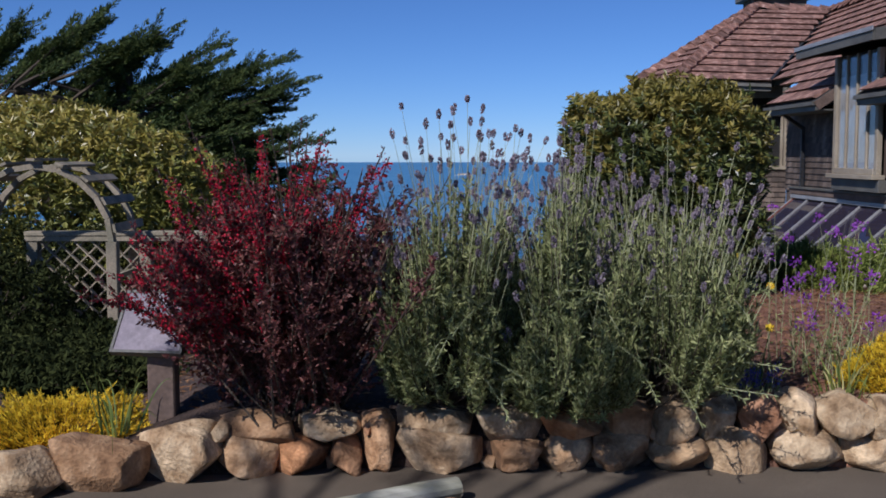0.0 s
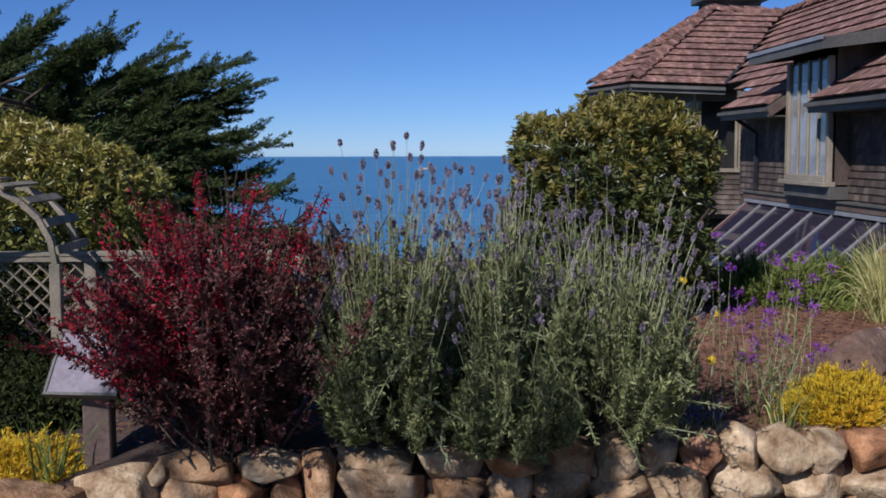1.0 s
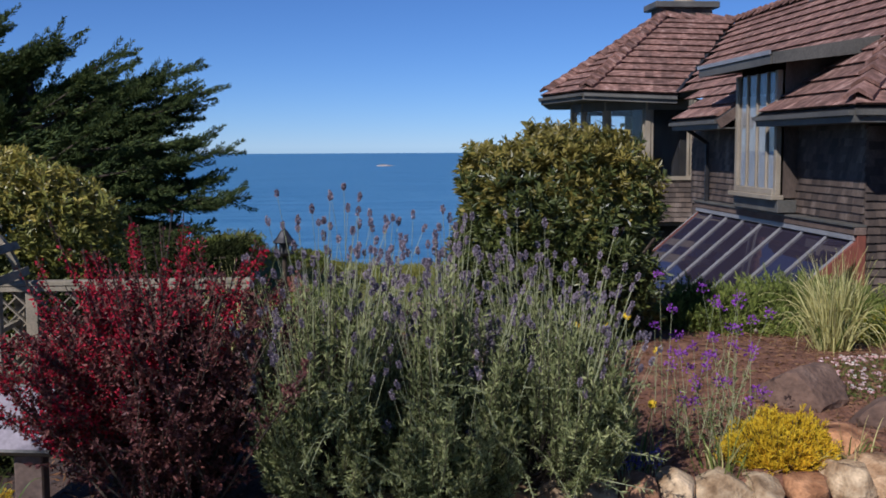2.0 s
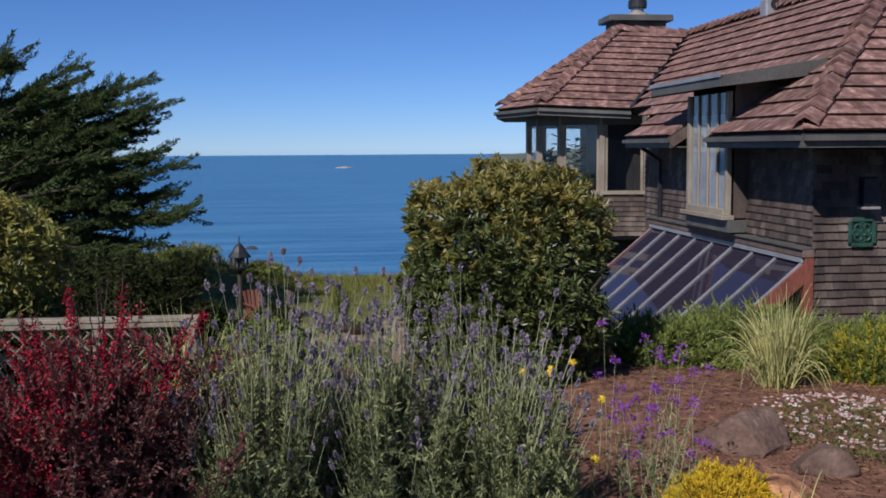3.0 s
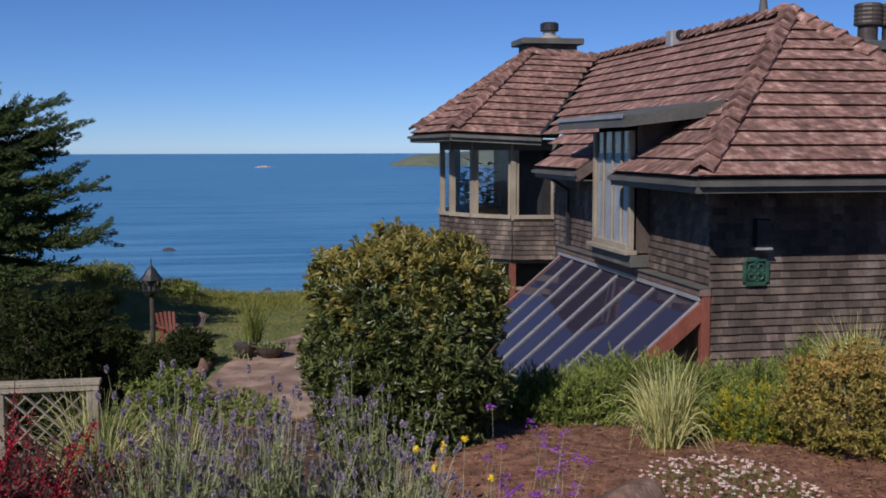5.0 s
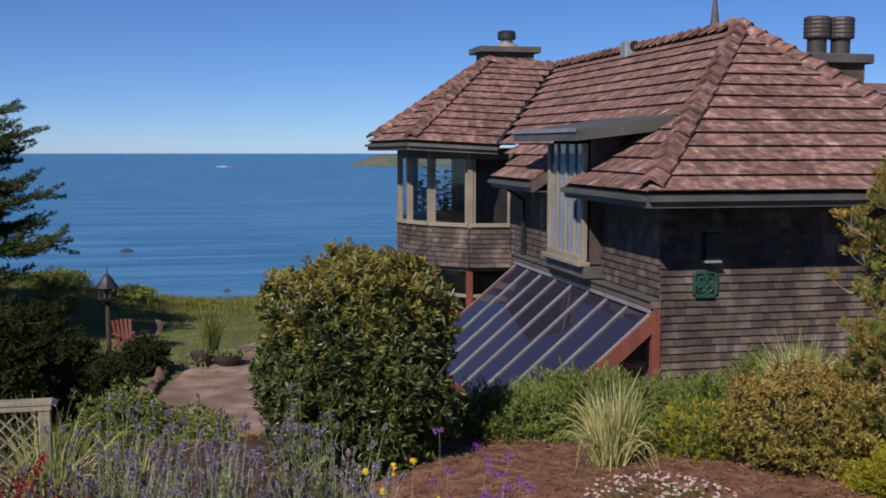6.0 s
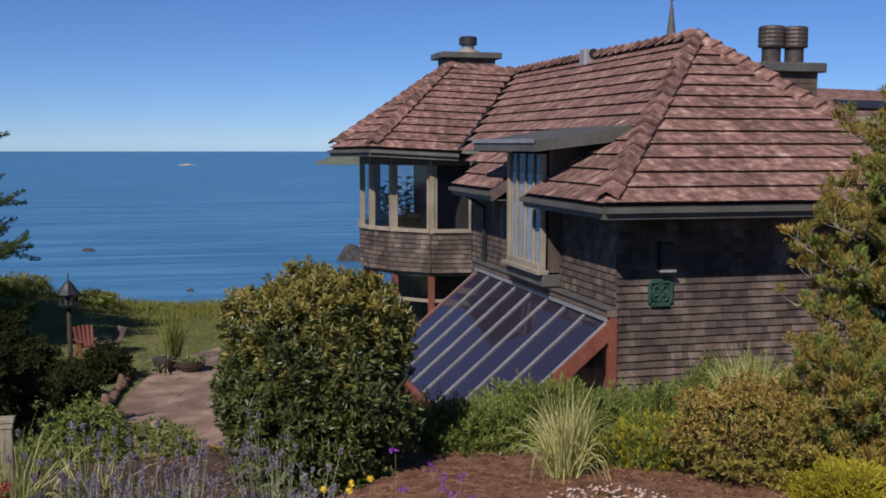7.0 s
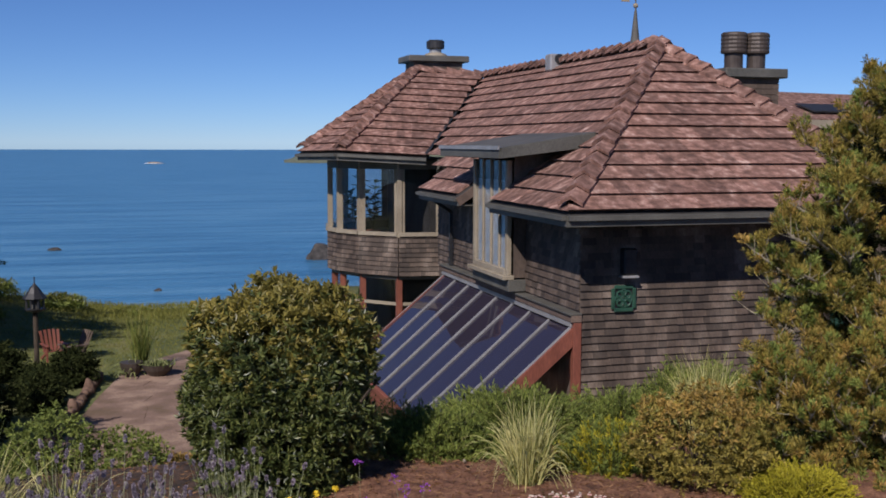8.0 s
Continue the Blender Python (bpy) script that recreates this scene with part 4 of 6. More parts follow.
seed = 100
for a, b in ((380, 527), (527, 632), (632, 701), (701, 842), (838, 955), (952, 1062), (1062, 1152), (1150, 1238), (1236, 1302), (1300, 1380), (1377, 1446), (1445, 1540), (1540, 1610), (1610, 1700), (1698, 1775)):
    seed += 1
    top = 0.28 + 0.07 * (a > 1050) + random.Random(seed).uniform(-0.015, 0.02)
    stone(sx(a), sx(b), 0.135 if not 632 == a else 0.02, top, 0.03, seed, mat="stone")
for a, b in ((395, 487), (482, 582), (578, 634), (700, 868), (862, 952), (948, 1050), (1046, 1142), (1140, 1247), (1242, 1362), (1360, 1487), (1485, 1600), (1598, 1720)):
    seed += 1
    stone(sx(a), sx(b), -0.02, 0.165 + random.Random(seed).uniform(-0.015, 0.03), -0.01, seed, mat="stone")
for a, b, h, dy in ((265, 398, 0.26, 0.0), (145, 292, 0.23, -0.06), (40, 165, 0.19, -0.06), (-70, 50, 0.12, -0.02), (-190, -60, 0.15, 0.0), (-310, -180, 0.18, 0.0)):
    seed += 1
    stone(sx(a), sx(b), -0.03, h, dy, seed, 0.2, "stone")
rnd = random.Random(5)
for i in range(20):
    seed += 1
    c = sx(380 + i * 68 + rnd.uniform(-12, 12))
    w, z = rnd.uniform(0.05, 0.09), rnd.choice((0.0, 0.15, 0.17))
    stone(c, c + w, z, z + rnd.uniform(0.05, 0.08), 0.05, seed, 0.09)
x = sx(1715)
while x < 7.0:
    w = rnd.uniform(0.16, 0.3)
    seed += 1
    stone(x, x + w, -0.02, 0.2, -0.01, seed)
    seed += 1
    stone(x + 0.08, x + 0.08 + w, 0.17, 0.38, 0.03, seed)
    x += w

timber = thing("edging_log", (-0.35, 3.95, 0.0), "weathered greenish-grey log lying beside the path", "log")
k = 14
axis = np.linspace(0, 1, k)
pts = np.stack([-0.75 + 1.10 * axis, -0.55 + 0.60 * axis, 0.048 + 0.012 * axis + 0.004 * np.sin(axis * 9)], -1)[None]
log = linked("log", strand_mesh("log", pts, 0.052, 12, 0.92), M["log"], timber)
bm = lathe(bmesh.new(), [(0.001, 0), (0.046, 0.0), (0.047, 0.008)], 12)
cap = part("cut_end", bm, M["wood_grey"], timber)
cap.matrix_basis = pose(0.346, 0.047, 0.058, 0, 90, 29)
pebble = tagged(part("pebble", boulder((0.075, 0.06, 0.05), 77), M["stone"]), "small pale stone lying on the path", "stone")
pebble.location = (-0.02, 3.80, 0.03)

for nm, p, s, sd, mt, lb in (("boulder", (2.88, 5.92, 0.33), (0.29, 0.27, 0.27), 41, "rock", "large flat-topped reddish brown rock in mulch"),
                             ("boulder", (3.2, 5.45, 0.36), (0.2, 0.17, 0.15), 42, "rock", "smaller brown rock beside the daisies"),
                             ("boulder", (2.72, 4.9, 0.36), (0.17, 0.15, 0.12), 43, "stone", "tan rounded stone in the bed")):
    ob = tagged(part(nm, boulder(s, sd, 0.13, 3, 9.0), M[mt]), lb, "rock", "bed rocks")
    ob.location = p
chip = tagged(part("wood_chip", boulder((0.05, 0.02, 0.02), 44, 0.2, 2), M["trim_tan"]), "pale splinter of wood on the mulch", "wood")
chip.matrix_world = pose(3.36, 7.95, 0.47, 0, 30, 60)

# sign on a post
sign = thing("garden_sign", (-1.46, 4.64, 0.14), "tilted lilac-grey information panel on a dark timber post", "sign")
part("post", boxed(-0.06, -0.055, -0.1, 0.075, 0.055, 0.5, 0.008), M["wood_brown"], sign, "dark brown timber post")
pan = part("panel", boxed(-0.175, -0.17, -0.012, 0.175, 0.17, 0.012, 0.004), M["sign_face"], sign)
pan.matrix_basis = pose(-0.03, 0, 0.56, 0, 0, -9) @ pose(0, 0, 0, 50)
rim = bmesh.new()
box(rim, -0.185, -0.18, -0.02, 0.185, -0.165, 0.018)
box(rim, -0.185, 0.165, -0.02, 0.185, 0.18, 0.018)
box(rim, -0.185, -0.165, -0.02, -0.171, 0.165, 0.018)
box(rim, 0.171, -0.165, -0.02, 0.185, 0.165, 0.018)
fr = part("frame", rim, M["trim_grey"], sign)
fr.matrix_basis = pan.matrix_basis

# lattice fence
fence = thing("lattice_fence", (-2.1, 8.75, -0.1), "weathered wooden lattice fence with flat top rail", "fence")
for x in (-3.6, -2.62, -1.62, -0.86):
    part("post", boxed(x + 2.1 - 0.05, -0.05, -0.2, x + 2.1 + 0.05, 0.05, 0.93, 0.006), M["wood_grey"], fence)
part("rail", boxed(-1.56, -0.07, 0.932, 1.31, 0.07, 0.972, 0.006), M["wood_grey"], fence)
part("rail", boxed(-1.56, -0.062, 0.885, 1.3, -0.04, 0.93, 0.005), M["wood_grey"], fence)
part("rail", boxed(-1.5, -0.03, 0.10, 1.24, 0.03, 0.16, 0.004), M["wood_grey"], fence)
for s in (-1, 1):
    for c in np.arange(-1.5 - 0.8, 1.5 + 0.8, 0.15):
        z0, z1 = 0.16, 0.93
        xa, xb = c - s * 0.385, c + s * 0.385
        lo, hi = -1.46, 1.20
        t0 = [(lo - xa) / (xb - xa), (hi - xa) / (xb - xa)]
        ta, tb = max(0, min(t0)), min(1, max(t0))
        if tb - ta > 0.08:
            a = (xa + (xb - xa) * ta, 0.012 * s, z0 + (z1 - z0) * ta)
            b = (xa + (xb - xa) * tb, 0.012 * s, z0 + (z1 - z0) * tb)
            part("lath", beamed(a, b, 0.012, 0.048, (0, 1, 0.01)), M["wood_grey"], fence)

# wooden arch
arch = thing("garden_arch", (-3.38, 8.55, -0.6), "weathered wooden garden arch with curved slatted top", "arch")
R, ZC = 0.62, 1.42
for y in (-0.32, 0.32):
    seg = 10
    for i in range(seg):
        a0, a1 = math.pi * i / seg, math.pi * (i + 1) / seg
        part("arch_board", beamed((R * math.cos(a0), y, ZC + R * math.sin(a0)), (R * math.cos(a1), y, ZC + R * math.sin(a1)), 0.045, 0.085, (0, 1, 0)), M["wood_grey"], arch)
    for s in (-1, 1):
        part("post", boxed(s * R - 0.045, y - 0.045, -0.3, s * R + 0.045, y + 0.045, ZC, 0.006), M["wood_grey"], arch)
for i in range(9):
    a = math.pi * (i + 0.5) / 9
    c, s = math.cos(a), math.sin(a)
    o = part("slat", boxed(-0.035, -0.42, -0.011, 0.035, 0.42, 0.011), M["wood_grey"], arch)
    o.matrix_basis = Matrix.Translation(((R + 0.055) * c, 0, ZC + (R + 0.055) * s)) @ pose(0, 0, 0, 0, 90 - math.degrees(a), 0)
for s in (-1, 1):
    for z in (0.3, 0.7, 1.1):
        part("rung", boxed(s * R - 0.02, -0.36, z, s * R + 0.02, 0.36, z + 0.04), M["wood_grey"], arch)

# lantern-shaped bird house on a pole
lantern = thing("bird_feeder", (-1.64, 25.7, -2.0), "dark lantern-shaped bird house on a slim pole", "bird house")
part("pole", lathe(bmesh.new(), [(0.06, -0.1), (0.055, 1.38)], 10), M["bark"], lantern)
part("base_plate", lathe(bmesh.new(), [(0.10, 1.36), (0.23, 1.41), (0.25, 1.44), (0.22, 1.45)], 8), M["dark_metal"], lantern)
for i in range(8):
    a = 2 * math.pi * (i + 0.5) / 8
    part("post", boxed(0.205 * math.cos(a) - 0.018, 0.205 * math.sin(a) - 0.018, 1.45, 0.205 * math.cos(a) + 0.018, 0.205 * math.sin(a) + 0.018, 1.70), M["dark_metal"], lantern)
part("inner_box", lathe(bmesh.new(), [(0.12, 1.45), (0.12, 1.70)], 8), M["trim_grey"], lantern)
part("roof", lathe(bmesh.new(), [(0.27, 1.68), (0.28, 1.70), (0.18, 1.82), (0.10, 1.95), (0.035, 2.02), (0.015, 2.06), (0.012, 2.2)], 8), M["dark_metal"], lantern)

# chairs by the lawn
def garden_chair(place, turn, material, label):
    ch = thing("garden_chair", place, label, "chair", "lawn chairs")
    ch.rotation_euler = (0, 0, radians(turn))
    part("seat", beamed((-0.02, -0.28, 0.40), (-0.02, 0.26, 0.32), 0.52, 0.03), material, ch)
    for i in range(5):
        x = -0.22 + i * 0.11
        part("back_slat", beamed((x, 0.24, 0.30), (x * 1.25, 0.52, 0.98 - 0.5 * x * x), 0.085, 0.02), material, ch)
    for x in (-0.3, 0.3):
        part("leg", boxed(x - 0.03, -0.30, 0, x + 0.03, -0.24, 0.56, 0.004), material, ch)
        part("leg", beamed((x, -0.2, 0.36), (x, 0.5, 0.02), 0.05, 0.07), material, ch)
        part("armrest", boxed(x - 0.06, -0.36, 0.562, x + 0.06, 0.36, 0.585, 0.004), material, ch)
    return ch


for spot, turn, mt, lb in (((-1.3, 26.6), 20, "redwood", "red-brown slatted garden chair on the lawn"), ((-0.85, 26.5), -60, "wood_brown", "dark slatted garden chair on the lawn")):
    chair = garden_chair(on_ground(*spot, -0.05), turn, M[mt], lb)
    chair.scale = (0.78, 0.78, 0.78)

# patio flags
patio = thing("patio", (1.5, 21.0, -2.0), "sun-faded pinkish stone paved patio", "patio", kind="structure")
ring = [(-1.1, 14.6), (-0.85, 18.3), (-0.2, 22.2), (0.3, 24.6), (1.2, 26.2), (2.0, 27.2), (4.0, 27.4), (5.2, 24.0), (4.2, 19.3), (4.2, 14.6)]
bm = prism(bmesh.new(), [(x - 1.5, y - 21.0, 0.022) for x, y in ring], 0.3)
part("slab", bm, M["patio"], patio)
rnd = random.Random(9)


def inside(x, y):
    c = False
    for (xa, ya), (xb, yb) in zip(ring, ring[1:] + ring[:1]):
        if (ya > y) != (yb > y) and x < (xb - xa) * (y - ya) / (yb - ya) + xa:
            c = not c
    return c


nx, ny = 10, 19
corner = {(i, j): Vector((-1.4 + i * 0.68 + 0.34 * (j % 2) * 0.5 + rnd.uniform(-0.17, 0.17), 14.8 + j * 0.68 + rnd.uniform(-0.15, 0.15), 0)) for i in range(nx + 1) for j in range(ny + 1)}
for i in range(nx):
    for j in range(ny):
        q = [corner[i, j], corner[i + 1, j], corner[i + 1, j + 1], corner[i, j + 1]]
        c = sum(q, Vector()) / 4
        if all(inside(p.x, p.y) for p in q):
            bm = prism(bmesh.new(), [(p + (c - p) * 0.016) - c for p in q], 0.02)
            o = part("flagstone", bm, M["patio"], patio)
            o.location = (c.x - 1.5, c.y - 21.0, 0.026 + rnd.uniform(0, 0.003))
edging = thing("patio_edging", (-0.9, 19.5, -2.0), "low reddish stone edging beside the patio", "edging")
for i in range(34):
    t = i / 33
    x, y = (-1.25 + 0.4 * t * 3, 15.2 + 9 * t)
    o = part("stone", boulder((0.12, 0.15, 0.11 if i % 7 else 0.26), 300 + i, 0.25, 2, 3.2), M["rock"], edging)
    o.location = (x + 0.75, y - 19.5, 0.08)

# pots on the patio corner
bowl = thing("bowl_planter", (1.08, 24.15, -1.97), "wide dark bowl planter with small succulents", "planter")
part("bowl", lathe(bmesh.new(), [(0.2, 0), (0.32, 0.14), (0.36, 0.24), (0.37, 0.26), (0.33, 0.26), (0.3, 0.2)], 20), M["flue"], bowl)
bp = np.c_[RNG.normal(0, 0.14, (160, 2)), np.full(160, 0.2)]
linked("foliage", leaf_mesh("foliage", bp, np.c_[RNG.normal(0, 0.6, (160, 2)), np.ones(160)], 0.16, 0.05), M["lavender_leaf"], bowl)

# sea rocks and headland
M["sea_rock"] = solid("sea_rock", [(0.3, (0.03, 0.027, 0.024)), (0.7, (0.085, 0.075, 0.065))], 0.8, 0.9, 6, (0.8, 0.2))


def sea_rock(x, y, size, seed, label, foam=False):
    ob = thing("sea_rock", (x, y, -30.0), label, "rock", "sea rocks")
    part("rock", boulder(size, seed, 0.35, 4), M["cliff" if foam else "sea_rock"], ob)
    if foam:
        part("surf", boulder((size[0] * 1.5, size[1] * 1.3, 0.7), seed + 1, 0.3, 3), M["foam"], ob, "white surf round the rock")


sea_rock(46, 1750, (13, 8, 2.6), 501, "pale rocky islet with white surf far out at sea", True)
sea_rock(-20.9, 352, (2.4, 1.5, 0.9), 503, "low dark rock awash in the sea")
sea_rock(7.0, 249.3, (1.0, 0.8, 0.6), 504, "small dark rock awash in the sea")
sea_rock(54.5, 306, (4.5, 3, 4.6), 505, "dark sea stack near the shore")
gx, gy = np.meshgrid(np.linspace(0, 1, 70), np.linspace(0, 1, 16))
hx = 240 + gx * 900
prof = sm(0, 0.06, gx) * (14 + 12 * sm(0.02, 0.3, gx) + 40 * sm(0.3, 1.0, gx)) + 1.5 * np.sin(gx * 40) * gx
hz = -31 + prof * sm(0, 0.22, gy) * (1 + 0.25 * gy)
far_y = 1740 + 330 * gy + 60 * gx
hv = np.stack([hx * far_y / 1740, 1740 + 330 * gy + 60 * gx + 8 * np.sin(gx * 60) * (gy < 0.2), hz], -1).reshape(-1, 3)
i = (np.arange(15)[:, None] * 70 + np.arange(69)[None, :]).ravel()
head = linked("headland", from_arrays("headland", hv, np.stack([i, i + 1, i + 71, i + 70], -1)), None)
m, n, l, p = nodes_of("headland_mix")
nz = n.new("ShaderNodeNewGeometry")
sp = n.new("ShaderNodeSeparateXYZ")
l.new(nz.outputs["True Normal"], sp.inputs[0])
cl = ramp(n, l, sp.outputs[2], [(0.25, (0.34, 0.30, 0.25)), (0.62, (0.12, 0.135, 0.085))])
mot = ramp(n, l, noise_tex(n, l, 0.05, 5.0), [(0.3, (0.7, 0.7, 0.7)), (0.7, (1.2, 1.2, 1.2))])
l.new(mixed(n, l, 1.0, cl, mot, "MULTIPLY"), p.inputs["Base Color"])
p.inputs["Roughness"].default_value = 0.95
head.data.materials.append(m)
tagged(head, "distant green headland with pale cliffs across the bay", "headland", kind="structure")

# ---------------------------------------------------------------- plants
def along(paths, count, lo=0.3, hi=1.0):
    """Random points on paths with the direction there."""
    n, k, _ = paths.shape
    t = RNG.uniform(lo, hi, (n, count)) * (k - 1)
    i = np.minimum(t.astype(int), k - 2)
    f = (t - i)[..., None]
    r = np.arange(n)[:, None]
    a, b = paths[r, i], paths[r, i + 1]
    return (a * (1 - f) + b * f).reshape(-1, 3), unit(b - a).reshape(-1, 3)


def jitter(n, s):
    return RNG.normal(size=(n, 3)) * s


def dome(n, low=0.0):
    """Directions over the upper part of a ball."""
    d = unit(RNG.normal(size=(n * 4, 3)))
    return d[d[:, 2] > low][:n]


def spike_heads(tips, dirs, length, width, per=16):
    """Flower heads: short scales packed round the end of a stalk."""
    n = len(tips)
    t = RNG.uniform(0, 1, (n, per))
    p = tips[:, None] + dirs[:, None] * (t[..., None] * np.broadcast_to(length, n)[:, None, None])
    out = unit(np.cross(np.broadcast_to(dirs[:, None], p.shape), RNG.normal(size=p.shape)))
    belly = np.sin(np.clip(t, 0.06, 0.97) * math.pi)[..., None]
    p = p + out * width * 0.28 * belly
    w = out * 0.6 + dirs[:, None] * 0.9
    return leaf_mesh("flower", p.reshape(-1, 3), w.reshape(-1, 3), width * 0.62, width * 0.55, 0.3)


def lavender(place, rx, ry, h, stems, stalks, tall, lean, label):
    ob = thing("lavender_bush", place, label, "lavender", "lavender bushes")
    heart = dome(22, -0.1)
    own = RNG.integers(0, len(heart), stems)
    d = unit(heart[own] + jitter(stems, 0.15))
    near = np.arccos(np.clip((d * heart[own]).sum(1, keepdims=True), -1, 1))
    lump = RNG.uniform(0.8, 1.1, len(heart))[own][:, None] * (1.08 - 0.6 * near)
    full = (np.abs(d) ** 2.5).sum(1, keepdims=True) ** (-1 / 2.5)
    tip = d * full * np.array([rx, ry, h * 0.93]) * RNG.uniform(0.74, 1.0, (stems, 1)) * lump
    tip[:, 1] -= lean
    tip[:, 2] = np.maximum(tip[:, 2], 0.03) + 0.05
    base = np.c_[RNG.normal(0, rx * 0.18, len(d)), RNG.normal(0, ry * 0.18, len(d)), np.full(len(d), 0.0)]
    t = np.linspace(0, 1, 8)[None, :, None]
    mid = base * 0.25 + tip * np.array([0.8, 0.8, 0.42])
    paths = base[:, None] * (1 - t) ** 2 + 2 * mid[:, None] * t * (1 - t) + tip[:, None] * t ** 2
    up = np.zeros_like(paths)
    up[..., 2] = (t ** 3)[..., 0] * RNG.uniform(0.0, 0.2, (len(d), 1))
    paths = paths + up
    linked("stem", strand_mesh("stem", paths, 0.004), M["bark"], ob)
    p, w = along(paths, 96, 0.45, 1.02)
    q = unit(jitter(len(p), 0.75) + w * 1.0 + [0, 0, 0.5])
    linked("foliage", leaf_mesh("foliage", p, q, RNG.uniform(0.025, 0.05, len(p)), RNG.uniform(0.007, 0.0105, len(p))), M["lavender_leaf"], ob)
    pick = RNG.permutation(np.where(d[:, 2] + 0.25 * d[:, 1] > 0.22)[0])[:stalks]
    sb = paths[pick, -1]
    sw = unit(d[pick] * np.array([0.4, 0.35, 0.2]) + [0, 0, 1.0] + jitter(len(pick), 0.09))
    back = 0.55 + 0.45 * np.clip(d[pick, 2], 0, 1)
    ln = RNG.uniform(0.3, 1.0, len(pick)) * tall * back
    ln = np.clip(ln, 0.05, np.maximum(1.79 - RNG.exponential(0.07, len(pick)) - place[2] - sb[:, 2], 0.06))
    sp = arcs(sb, sw, ln, RNG.uniform(-0.05, 0.12, len(pick)))
    dirs = unit(sp[:, -1] - sp[:, -2])
    for i in range(len(sp)):
        st = linked("stalk", strand_mesh("stalk", sp[i:i + 1], 0.0023), M["stalk"], ob)
        linked("flower", spike_heads(sp[i:i + 1, -1], dirs[i:i + 1], RNG.uniform(0.03, 0.05), 0.021, 44), M["lavender_flower"], st, "dusky violet flower spike")
    return ob


lavender((-0.02, 4.72, 0.28), 0.40, 0.46, 1.08, 430, 190, 0.58, 0.2, "tall grey-green lavender bush with violet flower spikes above the wall")
lavender((0.53, 4.72, 0.28), 0.38, 0.58, 1.08, 520, 170, 0.46, 0.28, "dense grey-green lavender bush with many violet flower spikes")
lavender((1.04, 4.72, 0.30), 0.42, 0.50, 0.90, 480, 180, 0.42, 0.2, "broad grey-green lavender bush leaning over the stone wall")
lavender((0.3, 5.1, 0.30), 0.46, 0.38, 1.0, 330, 130, 0.5, 0.05, "tall grey-green lavender bush behind the front row")
lavender((1.15, 5.4, 0.33), 0.42, 0.42, 0.74, 330, 120, 0.4, 0.0, "grey-green lavender bush behind the front row")
# low trailing lavender stems over the wall
trail = thing("lavender_bush", (0.45, 4.36, 0.36), "straggling grey lavender stems hanging over the wall", "lavender", "lavender bushes")
NT = 70
tb = np.c_[RNG.uniform(-0.6, 0.95, NT), RNG.uniform(-0.12, 0.15, NT), RNG.uniform(0.06, 0.55, NT)]
tp = arcs(tb, np.c_[RNG.normal(0, 0.5, NT), -np.ones(NT), RNG.uniform(-0.2, 0.5, NT)], RNG.uniform(0.18, 0.42, NT), RNG.uniform(-0.2, 0.4, NT))
linked("stem", strand_mesh("stem", tp, 0.004), M["stalk"], trail)
p, w = along(tp, 40, 0.2, 1.0)
linked("foliage", leaf_mesh("foliage", p, unit(jitter(len(p), 0.8) + w), 0.035, 0.007), M["lavender_leaf"], trail)

# dark red shrub
red = thing("red_shrub", (-0.80, 4.76, 0.24), "twiggy dark maroon shrub with crimson flower sprays", "shrub")
n = 190
d = unit(np.c_[np.clip(RNG.normal(-0.02, 0.36, n), -0.75, 0.6), np.clip(RNG.normal(-0.06, 0.36, n), -0.75, 0.75), np.ones(n)])
d[:30] = unit(np.c_[RNG.uniform(-0.85, -0.45, 30), RNG.normal(0.0, 0.3, 30), RNG.uniform(0.95, 1.25, 30)])
ln = RNG.uniform(0.8, 1.3, n)
ln[:30] *= 0.85
ln[30:62] = RNG.uniform(1.32, 1.56, 32)
d[30:62] = unit(d[30:62] * [0.85, 0.85, 1.2])
b = np.c_[RNG.normal(0, 0.12, (n, 2)), np.zeros(n)]
tr = arcs(b, d, ln, RNG.uniform(-0.05, 0.2, n), 9)
tr[..., 1] -= 0.16 * np.linspace(0, 1, 9)[None] ** 1.2
linked("stem", strand_mesh("stem", tr, 0.0065, 4), M["bark"], red)
p0, w0 = along(tr[:30], 14, 0.3, 0.97)
p1, w1 = along(tr[62:], 14, 0.06, 0.95)
p2, w2 = along(tr[30:62], 8, 0.18, 0.7)
p0, w0 = np.concatenate([p0, p1, p2]), np.concatenate([w0, w1, w2])
tw = arcs(p0, unit(w0 + jitter(len(p0), 0.5)), RNG.uniform(0.08, 0.24, len(p0)), -0.2, 5)
linked("twig", strand_mesh("twig", tw, 0.0028), M["bark"], red)
p, w = along(tw, 26, 0.0, 1.0)
linked("foliage", leaf_mesh("foliage", p, unit(w * 0.7 + jitter(len(p), 0.6)), RNG.uniform(0.02, 0.038, len(p)), RNG.uniform(0.010, 0.018, len(p))), M["maroon_leaf"], red)
p, w = along(tr, 44, 0.1, 1.0)
linked("foliage", leaf_mesh("foliage", p, unit(w * 0.9 + jitter(len(p), 0.6)), RNG.uniform(0.016, 0.03, len(p)), RNG.uniform(0.008, 0.013, len(p))), M["maroon_leaf"], red)
